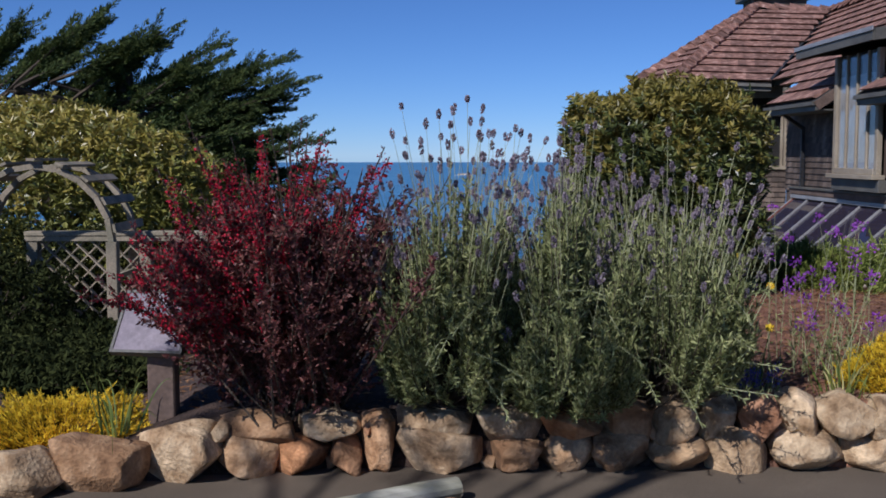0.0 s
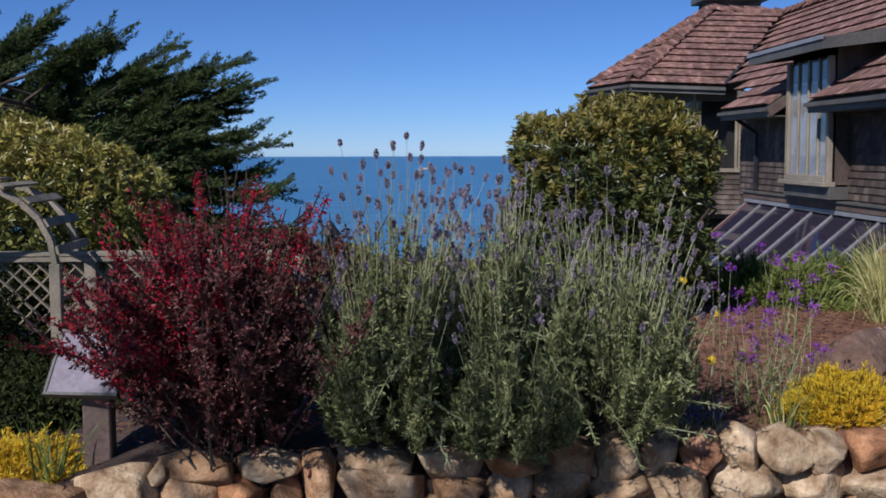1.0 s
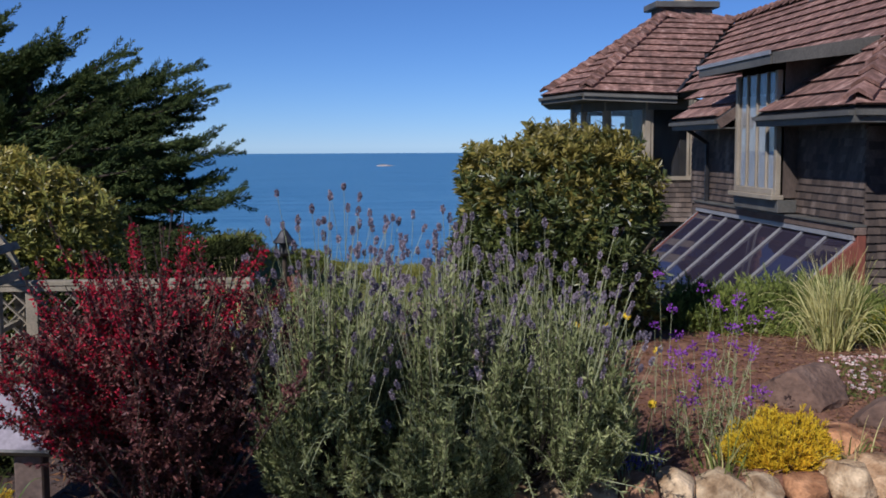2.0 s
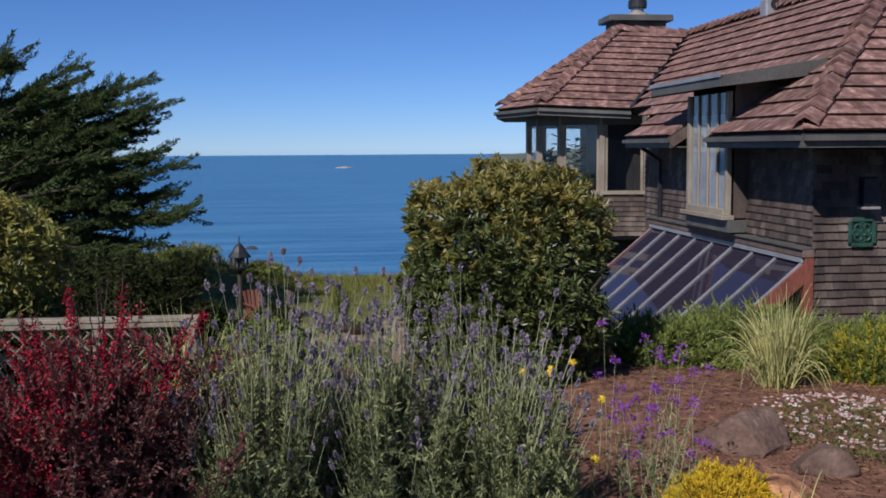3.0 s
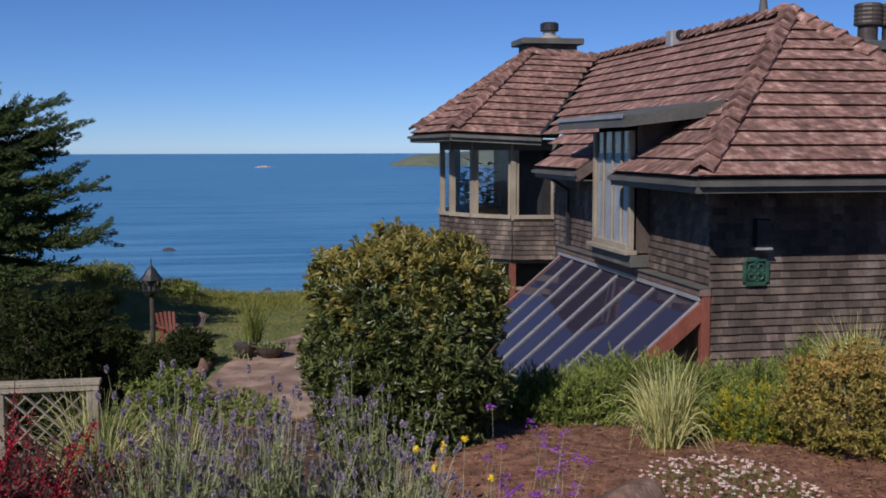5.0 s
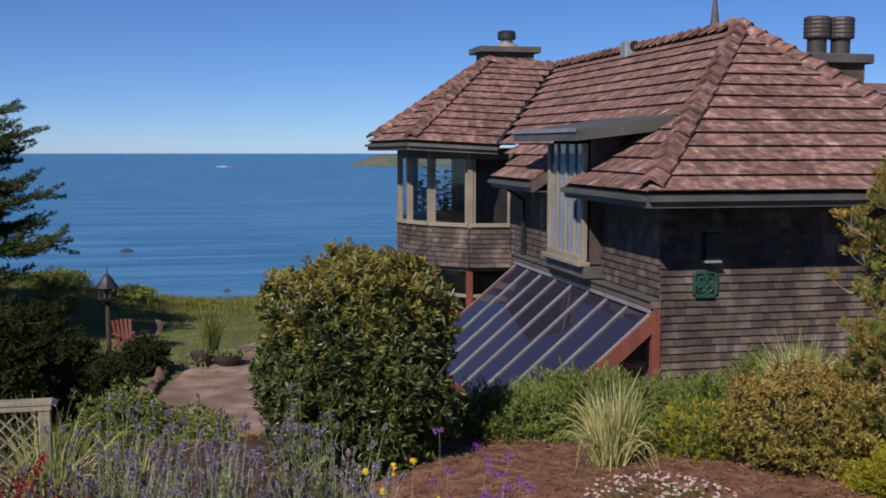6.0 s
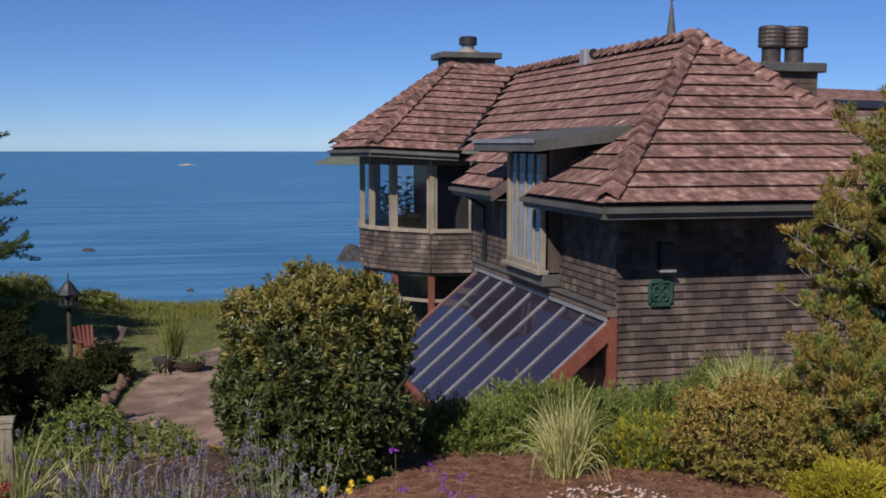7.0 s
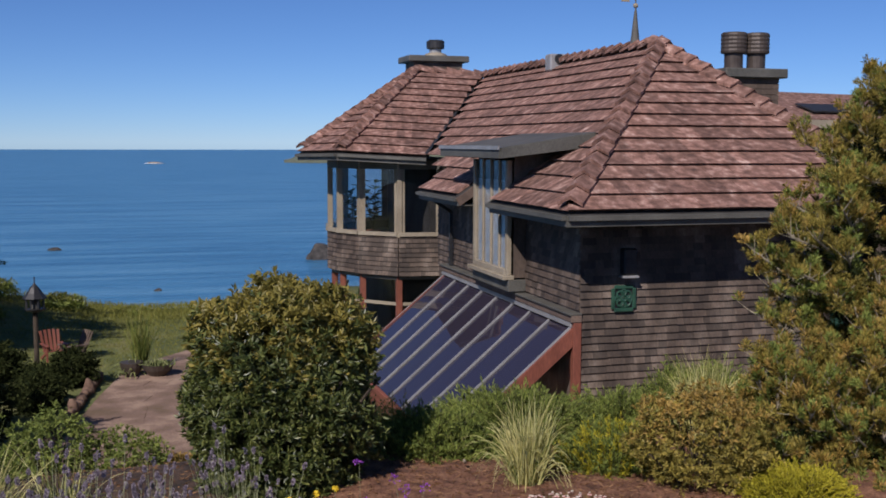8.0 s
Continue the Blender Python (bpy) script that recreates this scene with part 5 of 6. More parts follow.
# flower columns: dense sleeves up the outer part of the tallest and the leaning stems
cl = []
for i in range(n):
    sunny = tr[i, -1, 2] * 0.8 - tr[i, -1, 0] * 0.5 + RNG.normal(0, 0.22)
    if sunny > 0.82:
        for c in RNG.uniform(0.55, 0.93, 4):
            f = np.clip(c + RNG.normal(0, 0.05, 46), 0.4, 0.97) * 8
            k = np.minimum(f.astype(int), 7)
            u = (f - k)[:, None]
            cl.append(tr[i, k] * (1 - u) + tr[i, k + 1] * u)
key = tw[:, -1, 2] * 0.9 - tw[:, -1, 0] * 0.7 + RNG.normal(0, 0.22, len(tw))
p, w = along(tw[key > np.quantile(key, 0.84)], 24, 0.2, 1.0)
p = np.concatenate(cl + [p])
p = p + jitter(len(p), 0.012)
linked("flower", leaf_mesh("flower", p, jitter(len(p), 1.0) + [0, 0, 0.2], RNG.uniform(0.012, 0.021, len(p)), RNG.uniform(0.010, 0.016, len(p))), M["red_flower"], red, "small crimson flowers")


def shoots(centre_dirs, spread, per, length, width, lift=0.5):
    """Whorls of leaves at shoot ends: positions (n, 3), directions (n, 3)."""
    pos, dr = centre_dirs
    n = len(pos)
    ring = unit(np.cross(np.repeat(dr, per, 0), RNG.normal(size=(n * per, 3))))
    w = unit(ring * spread + np.repeat(dr, per, 0) * lift)
    p = np.repeat(pos, per, 0) - np.repeat(dr, per, 0) * RNG.uniform(0, length * 0.9, (n * per, 1))
    return p, w


def clipped_bush(name, place, ext, square, count, leaf, mats, label, category="shrub", per=9, lump=0.07, low=-0.75, trunk=True, inner=0.5, mixing=0.25):
    """A broad-leaved bush: a lumpy rounded block of leafy shoots round forking stems."""
    ob = thing(name, place, label, category)
    d = unit(RNG.normal(size=(count, 3)))
    d = d[d[:, 2] > low]
    e = np.array(ext)
    q = (np.abs(d) ** square).sum(1, keepdims=True) ** (-1 / square)
    ph = place[0] * 3.1
    bulge = 1 + lump * (np.sin(d[:, :1] * 5 + ph) * np.cos(d[:, 1:2] * 6 - ph) + 0.8 * np.sin(d[:, 2:] * 8 + d[:, :1] * 5) + RNG.normal(0, 0.45, (len(d), 1)))
    depth = np.where(RNG.uniform(size=(len(d), 1)) < inner, RNG.uniform(0.7, 0.97, (len(d), 1)), 1.0)
    pos = d * q * e * bulge * depth
    pos[:, 2] += e[2]
    keep = pos[:, 2] > 0.0
    pos, d2 = pos[keep], d[keep]
    dr = unit(d2 * 0.8 + [0, 0, 0.55] + jitter(len(d2), 0.35))
    p, w = shoots((pos, dr), 1.0, per, leaf[0], leaf[1], 0.55)
    tip = np.repeat((d2[:, 2] + RNG.normal(0, mixing, len(d2))) > 0.55, per)
    for sel, mt in ((~tip, mats[0]), (tip, mats[1])):
        if sel.any():
            m = int(sel.sum())
            linked("foliage", leaf_mesh("foliage", p[sel], w[sel] + jitter(m, 0.15), leaf[0] * RNG.uniform(0.7, 1.2, m), leaf[1] * RNG.uniform(0.8, 1.2, m)), M[mt], ob)
    if trunk:
        k = 14
        dd = unit(np.c_[RNG.normal(0, 0.5, (k, 2)), np.ones(k)])
        tp = arcs(np.c_[RNG.normal(0, 0.08 * ext[0], (k, 2)), np.zeros(k) - 0.05], dd * np.array([ext[0], ext[1], ext[2] * 1.2]), ext[2] * 1.5, -0.05, 7)
        linked("stem", strand_mesh("stem", tp, 0.03 * ext[2], 5), M["bark"], ob)
    return ob


clipped_bush("round_bush", (1.74, 8.22, 0.28), (0.755, 0.77, 0.87), 3.3, 5600, (0.074, 0.0225), ("bush_leaf", "bush_tip"), "large clipped evergreen bush with golden new tips", "bush", 13, 0.10, -0.9, inner=0.4)
clipped_bush("hedge_shrub", (-4.75, 11.6, -0.7), (2.2, 1.4, 1.36), 2.4, 9500, (0.10, 0.034), ("hedge_leaf", "hedge_tip"), "tall yellow-green evergreen shrub behind the fence", "shrub", 8, 0.07, -0.9)
clipped_bush("hedge_shrub", (-8.2, 12.6, -0.7), (2.2, 1.4, 1.65), 2.4, 4200, (0.085, 0.028), ("hedge_leaf", "hedge_leaf"), "tall yellow-green evergreen shrub beside the garden path", "shrub", 8, 0.07, -0.9)

# dark shrubs along the patio, the shade they stand in put into their leaves
for i, (x, y, rx, ry, rz, mt) in enumerate(((-3.2, 16.6, 1.4, 1.2, 1.25, "dark_shade_leaf"), (-5.2, 18.5, 1.6, 1.4, 1.2, "dark_shade_leaf"), (-2.9, 18.8, 1.3, 1.2, 0.75, "dark_shade_leaf"), (-3.4, 22.6, 1.1, 1.1, 0.55, "dark_shade_leaf"), (-5.5, 23.0, 1.6, 1.4, 1.1, "dark_shade_leaf"), (-1.35, 21.6, 0.55, 0.7, 0.36, "dark_shade_leaf"), (-0.75, 23.6, 0.5, 0.5, 0.42, "dark_shade_leaf"), (-1.5, 24.3, 0.5, 0.5, 0.2, "dark_shade_leaf"), (-2.4, 24.6, 0.6, 0.5, 0.4, "dark_shade_leaf"))):
    clipped_bush("dark_shrub", on_ground(x, y, -0.05), (rx, ry, rz), 2.0, 1500 if rx > 1 else 600, (0.13, 0.035), (mt, mt), "dark green shrub beside the patio, shade painted into its leaves", "shrub", 7, 0.16, -0.9)
# dark hedge foot, and low near-black shrubs added in place of shade on the path
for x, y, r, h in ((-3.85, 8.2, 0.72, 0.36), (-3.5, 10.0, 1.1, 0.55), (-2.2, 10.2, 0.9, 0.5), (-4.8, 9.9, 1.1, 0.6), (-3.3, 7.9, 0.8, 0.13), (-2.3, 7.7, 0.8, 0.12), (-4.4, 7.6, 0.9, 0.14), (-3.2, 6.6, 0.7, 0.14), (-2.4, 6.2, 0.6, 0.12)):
    clipped_bush("dark_shrub", on_ground(x, y, -0.05), (r, r * 0.7, h), 2.2, 1000, (0.06, 0.022), ("dark_shade_leaf", "dark_shade_leaf"), "near-black low shrub standing in for shade by the lattice fence", "shrub", 7, 0.14, -0.9)
for x, y, r, h, mt in ((-0.95, 11.2, 0.42, 0.34, "juniper_leaf"), (-1.5, 12.3, 0.5, 0.4, "dark_shade_leaf"), (-0.35, 10.4, 0.42, 0.40, "juniper_leaf"), (0.35, 10.6, 0.46, 0.30, "juniper_leaf"), (0.95, 10.8, 0.4, 0.15, "rust_leaf"), (-0.8, 13.8, 0.5, 0.45, "lavender_leaf"), (0.1, 12.0, 0.4, 0.2, "juniper_leaf"), (0.9, 12.4, 0.45, 0.2, "hedge_leaf")):
    clipped_bush("low_shrub", on_ground(x, y, -0.03), (r, r, h), 2.0, 700, (0.055, 0.018), (mt, mt), "low green garden shrub on the slope", "shrub", 7, 0.16, -0.9)
for x, y, r, h in ((-3.6, 32.2, 0.9, 0.26), (-1.6, 32.8, 0.7, 0.2), (-6.2, 31.6, 1.2, 0.4), (0.6, 33.6, 0.5, 0.12), (-3.4, 30.2, 0.6, 0.16)):
    clipped_bush("coastal_scrub", on_ground(x, y, -0.05), (r, r * 0.8, h), 2.0, 700, (0.12, 0.03), ("juniper_leaf", "hedge_leaf"), "low wind-clipped scrub at the cliff edge", "scrub", 6, 0.2, -0.9)


def conifer_mound(name, place, ext, count, mat, label, leaf=(0.05, 0.006), per=34, up=0.5, mat2=None):
    """A spreading conifer: feathery sprays over a low mound."""
    ob = thing(name, place, label, "shrub")
    d = dome(count, -0.05)
    bul = 1 + 0.14 * np.sin(d[:, :1] * 7 + place[0] * 4) * np.cos(d[:, 1:2] * 6 + place[1]) + RNG.normal(0, 0.06, (len(d), 1))
    tip = d * np.array(ext) * bul * RNG.uniform(0.82, 1.0, (len(d), 1))
    st = tip * np.array([0.62, 0.62, 0.55])
    dr = unit(tip - st + [0, 0, up * ext[2] * 0.4])
    pa = arcs(st, dr, np.linalg.norm(tip - st, axis=1), 0.0, 5)
    linked("branch", strand_mesh("branch", pa, 0.004), M["bark"], ob)
    p, w = along(pa, per, 0.15, 1.0)
    q = unit(w + jitter(len(p), 0.55) + [0, 0, 0.2])
    half = np.repeat(RNG.uniform(size=len(d)) < 0.35, per) if mat2 else np.zeros(len(p), bool)
    for sel, mt in ((~half, mat), (half, mat2)):
        if sel.any():
            m = int(sel.sum())
            linked("foliage", leaf_mesh("foliage", p[sel], q[sel], leaf[0] * RNG.uniform(0.6, 1.2, m), leaf[1]), M[mt], ob)
    return ob


JL = "low spreading green juniper on the mulched slope"
conifer_mound("juniper", (3.25, 8.75, 0.15), (0.85, 0.7, 0.62), 950, "juniper_leaf", JL, (0.07, 0.013), 30)
conifer_mound("juniper", (4.35, 9.6, 0.0), (1.05, 0.85, 0.72), 1200, "juniper_leaf", JL, (0.07, 0.013), 30)
conifer_mound("juniper", (4.72, 7.75, 0.25), (0.62, 0.55, 0.55), 1000, "juniper_leaf", "bright green spreading juniper beside the striped grass", (0.055, 0.012), 34, mat2="lime_leaf")
conifer_mound("juniper", (7.5, 11.0, -0.3), (1.1, 0.8, 0.85), 900, "juniper_leaf", "green juniper against the shingle wall", (0.07, 0.013), 30)
conifer_mound("juniper", (6.0, 10.2, -0.2), (1.0, 0.8, 0.65), 900, "juniper_leaf", JL, (0.07, 0.013), 30)
conifer_mound("juniper", (3.85, 13.9, -1.75), (0.9, 1.1, 1.35), 900, "dark_shade_leaf", "dark spreading juniper below the sloping glass", (0.07, 0.014), 24)
conifer_mound("juniper", (3.5, 11.5, -1.3), (1.3, 1.0, 1.35), 1100, "dark_shade_leaf", "dark juniper at the foot of the glasshouse", (0.07, 0.014), 24)
conifer_mound("juniper", (5.3, 11.4, -0.4), (1.0, 0.8, 0.55), 700, "dark_shade_leaf", "dark juniper in front of the glasshouse", (0.07, 0.014), 24)
conifer_mound("golden_mound", (2.34, 4.88, 0.29), (0.33, 0.26, 0.29), 900, "gold_leaf", "bright golden-yellow heath mound above the wall", (0.034, 0.0065), 32)
conifer_mound("golden_mound", (-2.02, 4.72, 0.03), (0.62, 0.4, 0.27), 1100, "gold_leaf", "bright golden-yellow heath mound by the path", (0.034, 0.0065), 32)
conifer_mound("golden_mound", (5.75, 6.35, 0.38), (0.52, 0.42, 0.3), 800, "lime_leaf", "lime-yellow low shrub under the pine", (0.035, 0.010), 40)
clipped_bush("rust_shrub", (5.2, 6.98, 0.36), (0.57, 0.5, 0.43), 2.2, 1700, (0.05, 0.015), ("pine_leaf", "rust_leaf"), "rounded shrub with rusty orange new growth", "shrub", 10, 0.14, -0.9, mixing=0.32)


def needle_tufts(ends, dirs, per, length, width):
    p = np.repeat(ends, per, 0) - np.repeat(dirs, per, 0) * RNG.uniform(0, 0.14, (len(ends) * per, 1))
    w = unit(np.repeat(dirs, per, 0) * 0.55 + jitter(len(p), 0.62))
    return leaf_mesh("foliage", p, w, length * RNG.uniform(0.7, 1.15, len(p)), width)


def foxtails(paths, per, radius, length, width):
    """Dense tapering tails of scale-leaved sprays along paths."""
    n = len(paths)
    t = RNG.uniform(0.0, 1.0, (n, per))
    f = t * (paths.shape[1] - 1)
    k = np.minimum(f.astype(int), paths.shape[1] - 2)
    u = (f - k)[..., None]
    r = np.arange(n)[:, None]
    p = paths[r, k] * (1 - u) + paths[r, k + 1] * u
    w = unit(paths[r, k + 1] - paths[r, k])
    out = unit(np.cross(w, RNG.normal(size=w.shape)))
    out[..., 2] *= 0.7
    taper = ((1.02 - t) ** 0.75 * np.minimum(t * 4 + 0.35, 1.0))[..., None]
    p = p + out * taper * radius * RNG.uniform(0.05, 1.0, (n, per, 1))
    way = unit(w * 1.0 + out * 0.75 + RNG.normal(size=w.shape) * 0.25 + [0, 0, 0.1])
    m = n * per
    return leaf_mesh("foliage", p.reshape(-1, 3), way.reshape(-1, 3), length * RNG.uniform(0.7, 1.3, m), width * RNG.uniform(0.7, 1.3, m))


def pine(place, label, lo, count, crown, mats):
    """A pine whose boughs end in upright clumps of needle tufts, with bare wood and gaps between them."""
    ob = thing("pine", place, label, "pine tree")
    trunk = np.array([[[0, 0, -0.1], [0.05, 0.05, 0.6], [0.0, 0.1, 1.2], [0.16, 0.05, 1.9], [0.34, 0.0, 2.7], [0.8, 0, 3.6]]], float)
    linked("trunk", strand_mesh("trunk", trunk, 0.085, 8), M["bark"], ob)
    hb = lo + (1 - lo) * (np.arange(count) + RNG.uniform(0, 1, count)) / count
    b = np.stack([np.interp(hb, np.linspace(0, 1, 6), trunk[0, :, i]) for i in range(3)], -1)
    az = np.arange(count) * 2.4 + RNG.uniform(-0.5, 0.5, count)
    reach = crown * RNG.uniform(0.6, 1.1, count) * (1.22 - 0.62 * hb)
    br = arcs(b, np.c_[np.cos(az), np.sin(az), RNG.uniform(0.1, 0.55, count)], reach, -0.12, 7)
    linked("limb", strand_mesh("limb", br, 0.02, 5), M["wood_grey"], ob)
    needles(ob, br, mats)
    return ob


def needles(ob, br, mats):
    """Twigs, tufts along boughs, and needles within, darkened as the crown's inner shade."""
    p0, w0 = along(br, 19, 0.3, 1.0)
    tw = arcs(p0, unit(w0 * 0.6 + jitter(len(p0), 0.55) + [0, 0, 0.35]), RNG.uniform(0.06, 0.22, len(p0)), -0.2, 4)
    linked("twig", strand_mesh("twig", tw, 0.006), M["wood_grey"], ob)
    ends = np.repeat(tw[:, -1], 2, 0) - np.repeat(tw[:, -1] - tw[:, -2], 2, 0) * RNG.uniform(0, 1, (2 * len(tw), 1))
    sh = arcs(ends, unit(np.repeat(tw[:, -1] - tw[:, -2], 2, 0) * 6 + jitter(len(ends), 0.5) + [0, 0, 0.75]), RNG.uniform(0.06, 0.12, len(ends)), -0.1, 5)
    tone = RNG.uniform(size=len(sh))
    for a, c, mt in zip((0,) + mats[0], mats[0] + (1,), mats[1]):
        s = sh[(tone >= a) & (tone < c)]
        linked("foliage", foxtails(s, 44, 0.055, 0.056, 0.011), M[mt], ob)
    # inner needles near-black: the shade inside the crown is in their colour
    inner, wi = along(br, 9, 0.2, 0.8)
    linked("foliage", needle_tufts(inner, unit(wi + jitter(len(inner), 0.5)), 26, 0.085, 0.011), M["dark_shade_leaf"], ob)


GOLDEN = ((0.6, 0.85), ("pine_leaf", "juniper_leaf", "rust_leaf"))
RUSTY = ((0.45, 0.75), ("pine_leaf", "juniper_leaf", "rust_leaf"))
pine((7.38, 7.85, 0.25), "wind-shaped golden-green pine with pale bare twigs", 0.33, 92, 1.2, GOLDEN)


def low_pine(place, ext, count, label):
    """A spreading mound of a pine with no leader."""
    ob = thing("pine", place, label, "pine tree")
    d = dome(count, 0.02)
    tip = d * np.array(ext) * RNG.uniform(0.72, 1.06, (count, 1))
    base = np.c_[RNG.normal(0, 0.12, (count, 2)), np.full(count, 0.05)]
    br = arcs(base, tip - base, np.linalg.norm(tip - base, axis=1), RNG.uniform(-0.1, 0.1, count), 7)
    linked("limb", strand_mesh("limb", br, 0.018, 5), M["wood_grey"], ob)
    needles(ob, br, RUSTY)
    return ob


low_pine((7.25, 7.0, 0.2), (1.25, 0.9, 1.95), 96, "low spreading golden-green pine under a taller one")
low_pine((6.4, 7.35, 0.2), (0.85, 0.7, 1.42), 60, "low bushy pine with olive and rust-tipped shoots")


def grass_clump(name, place, count, height, spread, mats, width, label, category="grass"):
    ob = thing(name, place, label, category)
    for share, mt in mats:
        n = int(count * share)
        az = RNG.uniform(0, 2 * math.pi, n)
        lean = np.abs(RNG.normal(0, spread * 0.75, n)) + spread * RNG.uniform(0, 0.5, n)
        w = np.c_[np.cos(az) * lean, np.sin(az) * lean, np.ones(n)]
        b = np.c_[np.cos(az), np.sin(az), np.zeros(n)] * RNG.uniform(0, 0.13, (n, 1))
        pa = arcs(b, w, height * RNG.uniform(0.6, 1.15, n), 0.0, 10)
        tt = np.linspace(0, 1, 10)[None]
        pa[..., 2] -= tt ** 3 * (RNG.uniform(0.4, 1.25, n) * np.clip(lean * 2.0, 0.15, 1.0) * height * 0.75)[:, None]
        pa[..., 0] += tt ** 2 * RNG.normal(0, 0.10 * height, (n, 1))
        pa[..., 1] += tt ** 2 * RNG.normal(0, 0.10 * height, (n, 1))
        linked("blade", blade_mesh("blade", pa, width * RNG.uniform(0.7, 1.2, n)), M[mt], ob)
    return ob


grass_clump("ornamental_grass", (3.75, 7.38, 0.38), 620, 0.82, 0.32, ((0.8, "straw"), (0.2, "blade")), 0.013, "cream-striped ornamental grass clump on the mulch")
grass_clump("ornamental_grass", (6.0, 8.3, 0.32), 700, 0.98, 0.36, ((0.88, "straw"), (0.12, "blade")), 0.013, "cream-striped ornamental grass behind a rusty shrub")
grass_clump("ornamental_grass", (-0.72, 7.75, 0.12), 560, 1.02, 0.42, ((0.65, "straw"), (0.35, "blade")), 0.012, "yellow-green striped grass beside the lattice fence")
grass_clump("ornamental_grass", (-0.15, 8.3, 0.05), 300, 0.7, 0.42, ((0.4, "straw"), (0.6, "blade")), 0.012, "yellow-green striped grass behind the lavender")
grass_clump("iris_leaves", (-1.62, 4.42, 0.2), 26, 0.42, 0.4, ((1.0, "blade"),), 0.014, "loose strap leaves beside the sign", "plant")
grass_clump("iris_leaves", (1.52, 4.75, 0.32), 34, 0.36, 0.3, ((1.0, "blade"),), 0.012, "green strap leaves at the foot of the lavender", "plant")
grass_clump("iris_leaves", (1.95, 4.68, 0.32), 42, 0.34, 0.45, ((0.7, "blade"), (0.3, "straw")), 0.011, "green strap leaves beside the golden mound", "plant")
grass_clump("iris_leaves", (2.66, 4.75, 0.32), 36, 0.3, 0.45, ((0.7, "blade"), (0.3, "straw")), 0.010, "green strap leaves beside the golden mound", "plant")
grass_clump("reed_grass", (0.72, 25.0, -2.0), 260, 1.55, 0.16, ((0.5, "dry_grass"), (0.5, "blade")), 0.02, "tall upright reed grass behind a planter")
agave = grass_clump("potted_agave", (0.5, 24.25, -1.98), 60, 0.62, 0.7, ((1.0, "lavender_leaf"),), 0.06, "grey-green agave in a dark pot on the patio", "plant")
part("pot", lathe(bmesh.new(), [(0.16, 0), (0.25, 0.22), (0.27, 0.32), (0.22, 0.32)], 16), M["flue"], agave)

# verbena with violet heads
verb = thing("verbena", (2.05, 5.3, 0.34), "wiry verbena with bright violet flower heads", "flowers")
n = 36
b = np.c_[RNG.uniform(-0.26, 0.3, n), RNG.uniform(-0.4, 0.25, n), np.zeros(n)]
vp = arcs(b, np.c_[RNG.normal(0, 0.16, (n, 2)), np.ones(n)], 0.25 + 0.65 * RNG.uniform(0, 1, n) ** 1.3, 0.0, 7)
linked("stem", strand_mesh("stem", vp, 0.0025), M["stalk"], verb)
tips = vp[:, -1]
hp_ = np.repeat(tips, 26, 0) + jitter(n * 26, 0.012)
linked("flower", leaf_mesh("flower", hp_, unit(hp_ - np.repeat(tips, 26, 0) + [0, 0, 0.01]), 0.016, 0.013), M["purple_flower"], verb, "bright violet flower heads")
p, w = along(vp, 18, 0.0, 0.6)
linked("foliage", leaf_mesh("foliage", p, unit(w + jitter(len(p), 0.8)), 0.05, 0.009), M["lavender_leaf"], verb)
catmint = thing("blue_flowers", (1.5, 4.66, 0.33), "small patch of blue-violet flowers above the wall", "flowers")
n = 40
cp2 = arcs(np.c_[RNG.normal(0, 0.07, n), RNG.normal(0, 0.05, n), np.zeros(n)], np.c_[RNG.normal(0, 0.3, (n, 2)), np.ones(n)], RNG.uniform(0.08, 0.2, n), 0.1, 5)
linked("stem", strand_mesh("stem", cp2, 0.0025), M["stalk"], catmint)
p, w = along(cp2, 16, 0.5, 1.05)
linked("flower", leaf_mesh("flower", p, unit(jitter(len(p), 1) + [0, 0, 0.3]), 0.014, 0.01), M["blue_flower"], catmint)
# yellow daisies behind the lavender
for x, y, z in ((1.83, 6.21, 0.89), (1.66, 6.1, 0.85), (1.72, 6.35, 0.82), (1.5, 6.2, 0.84), (1.58, 5.95, 0.78), (1.66, 4.95, 0.62), (1.92, 5.8, 0.74)):
    ob = thing("yellow_daisy", (x, y, float(ground_z(x, y))), "single yellow daisy on a thin stem", "flower", "yellow daisies")
    h = z - ob.location.z
    linked("stem", strand_mesh("stem", arcs(np.zeros((1, 3)), np.array([[0.03, 0.02, 1.0]]), h, 0.0, 6), 0.003), M["stalk"], ob)
    a = np.arange(14) * 2 * math.pi / 14
    c = np.array([0.03 * h, 0.02 * h, h])
    for tilt in (0.55,):
        w = np.c_[np.cos(a), np.sin(a) * 0.5 - 0.0, np.sin(a) * 0.8 + 0.2]
        linked("petal", leaf_mesh("petal", np.repeat(c[None], 14, 0), w, 0.030, 0.014), M["yellow_flower"], ob)
    bm = bmesh.new()
    bmesh.ops.create_icosphere(bm, subdivisions=1, radius=0.009, matrix=Matrix.Translation(c))
    part("flower_centre", bm, M["yellow_flower"], ob)

# mat of pink and white daisies
mat = thing("daisy_mat", (3.75, 6.15, 0.38), "low mat of small pink and white daisies", "flowers", kind="stuff")
n = 3200
q = RNG.uniform(-1, 1, (n * 2, 2))
q = q[(q ** 2).sum(1) < 1][:n] * [0.62, 0.82]
hgt = 0.03 + 0.09 * (1 - (q[:, 0] / 0.62) ** 2) * (1 - (q[:, 1] / 0.85) ** 2)
b = np.c_[q, hgt * RNG.uniform(0.0, 1.0, len(q))]
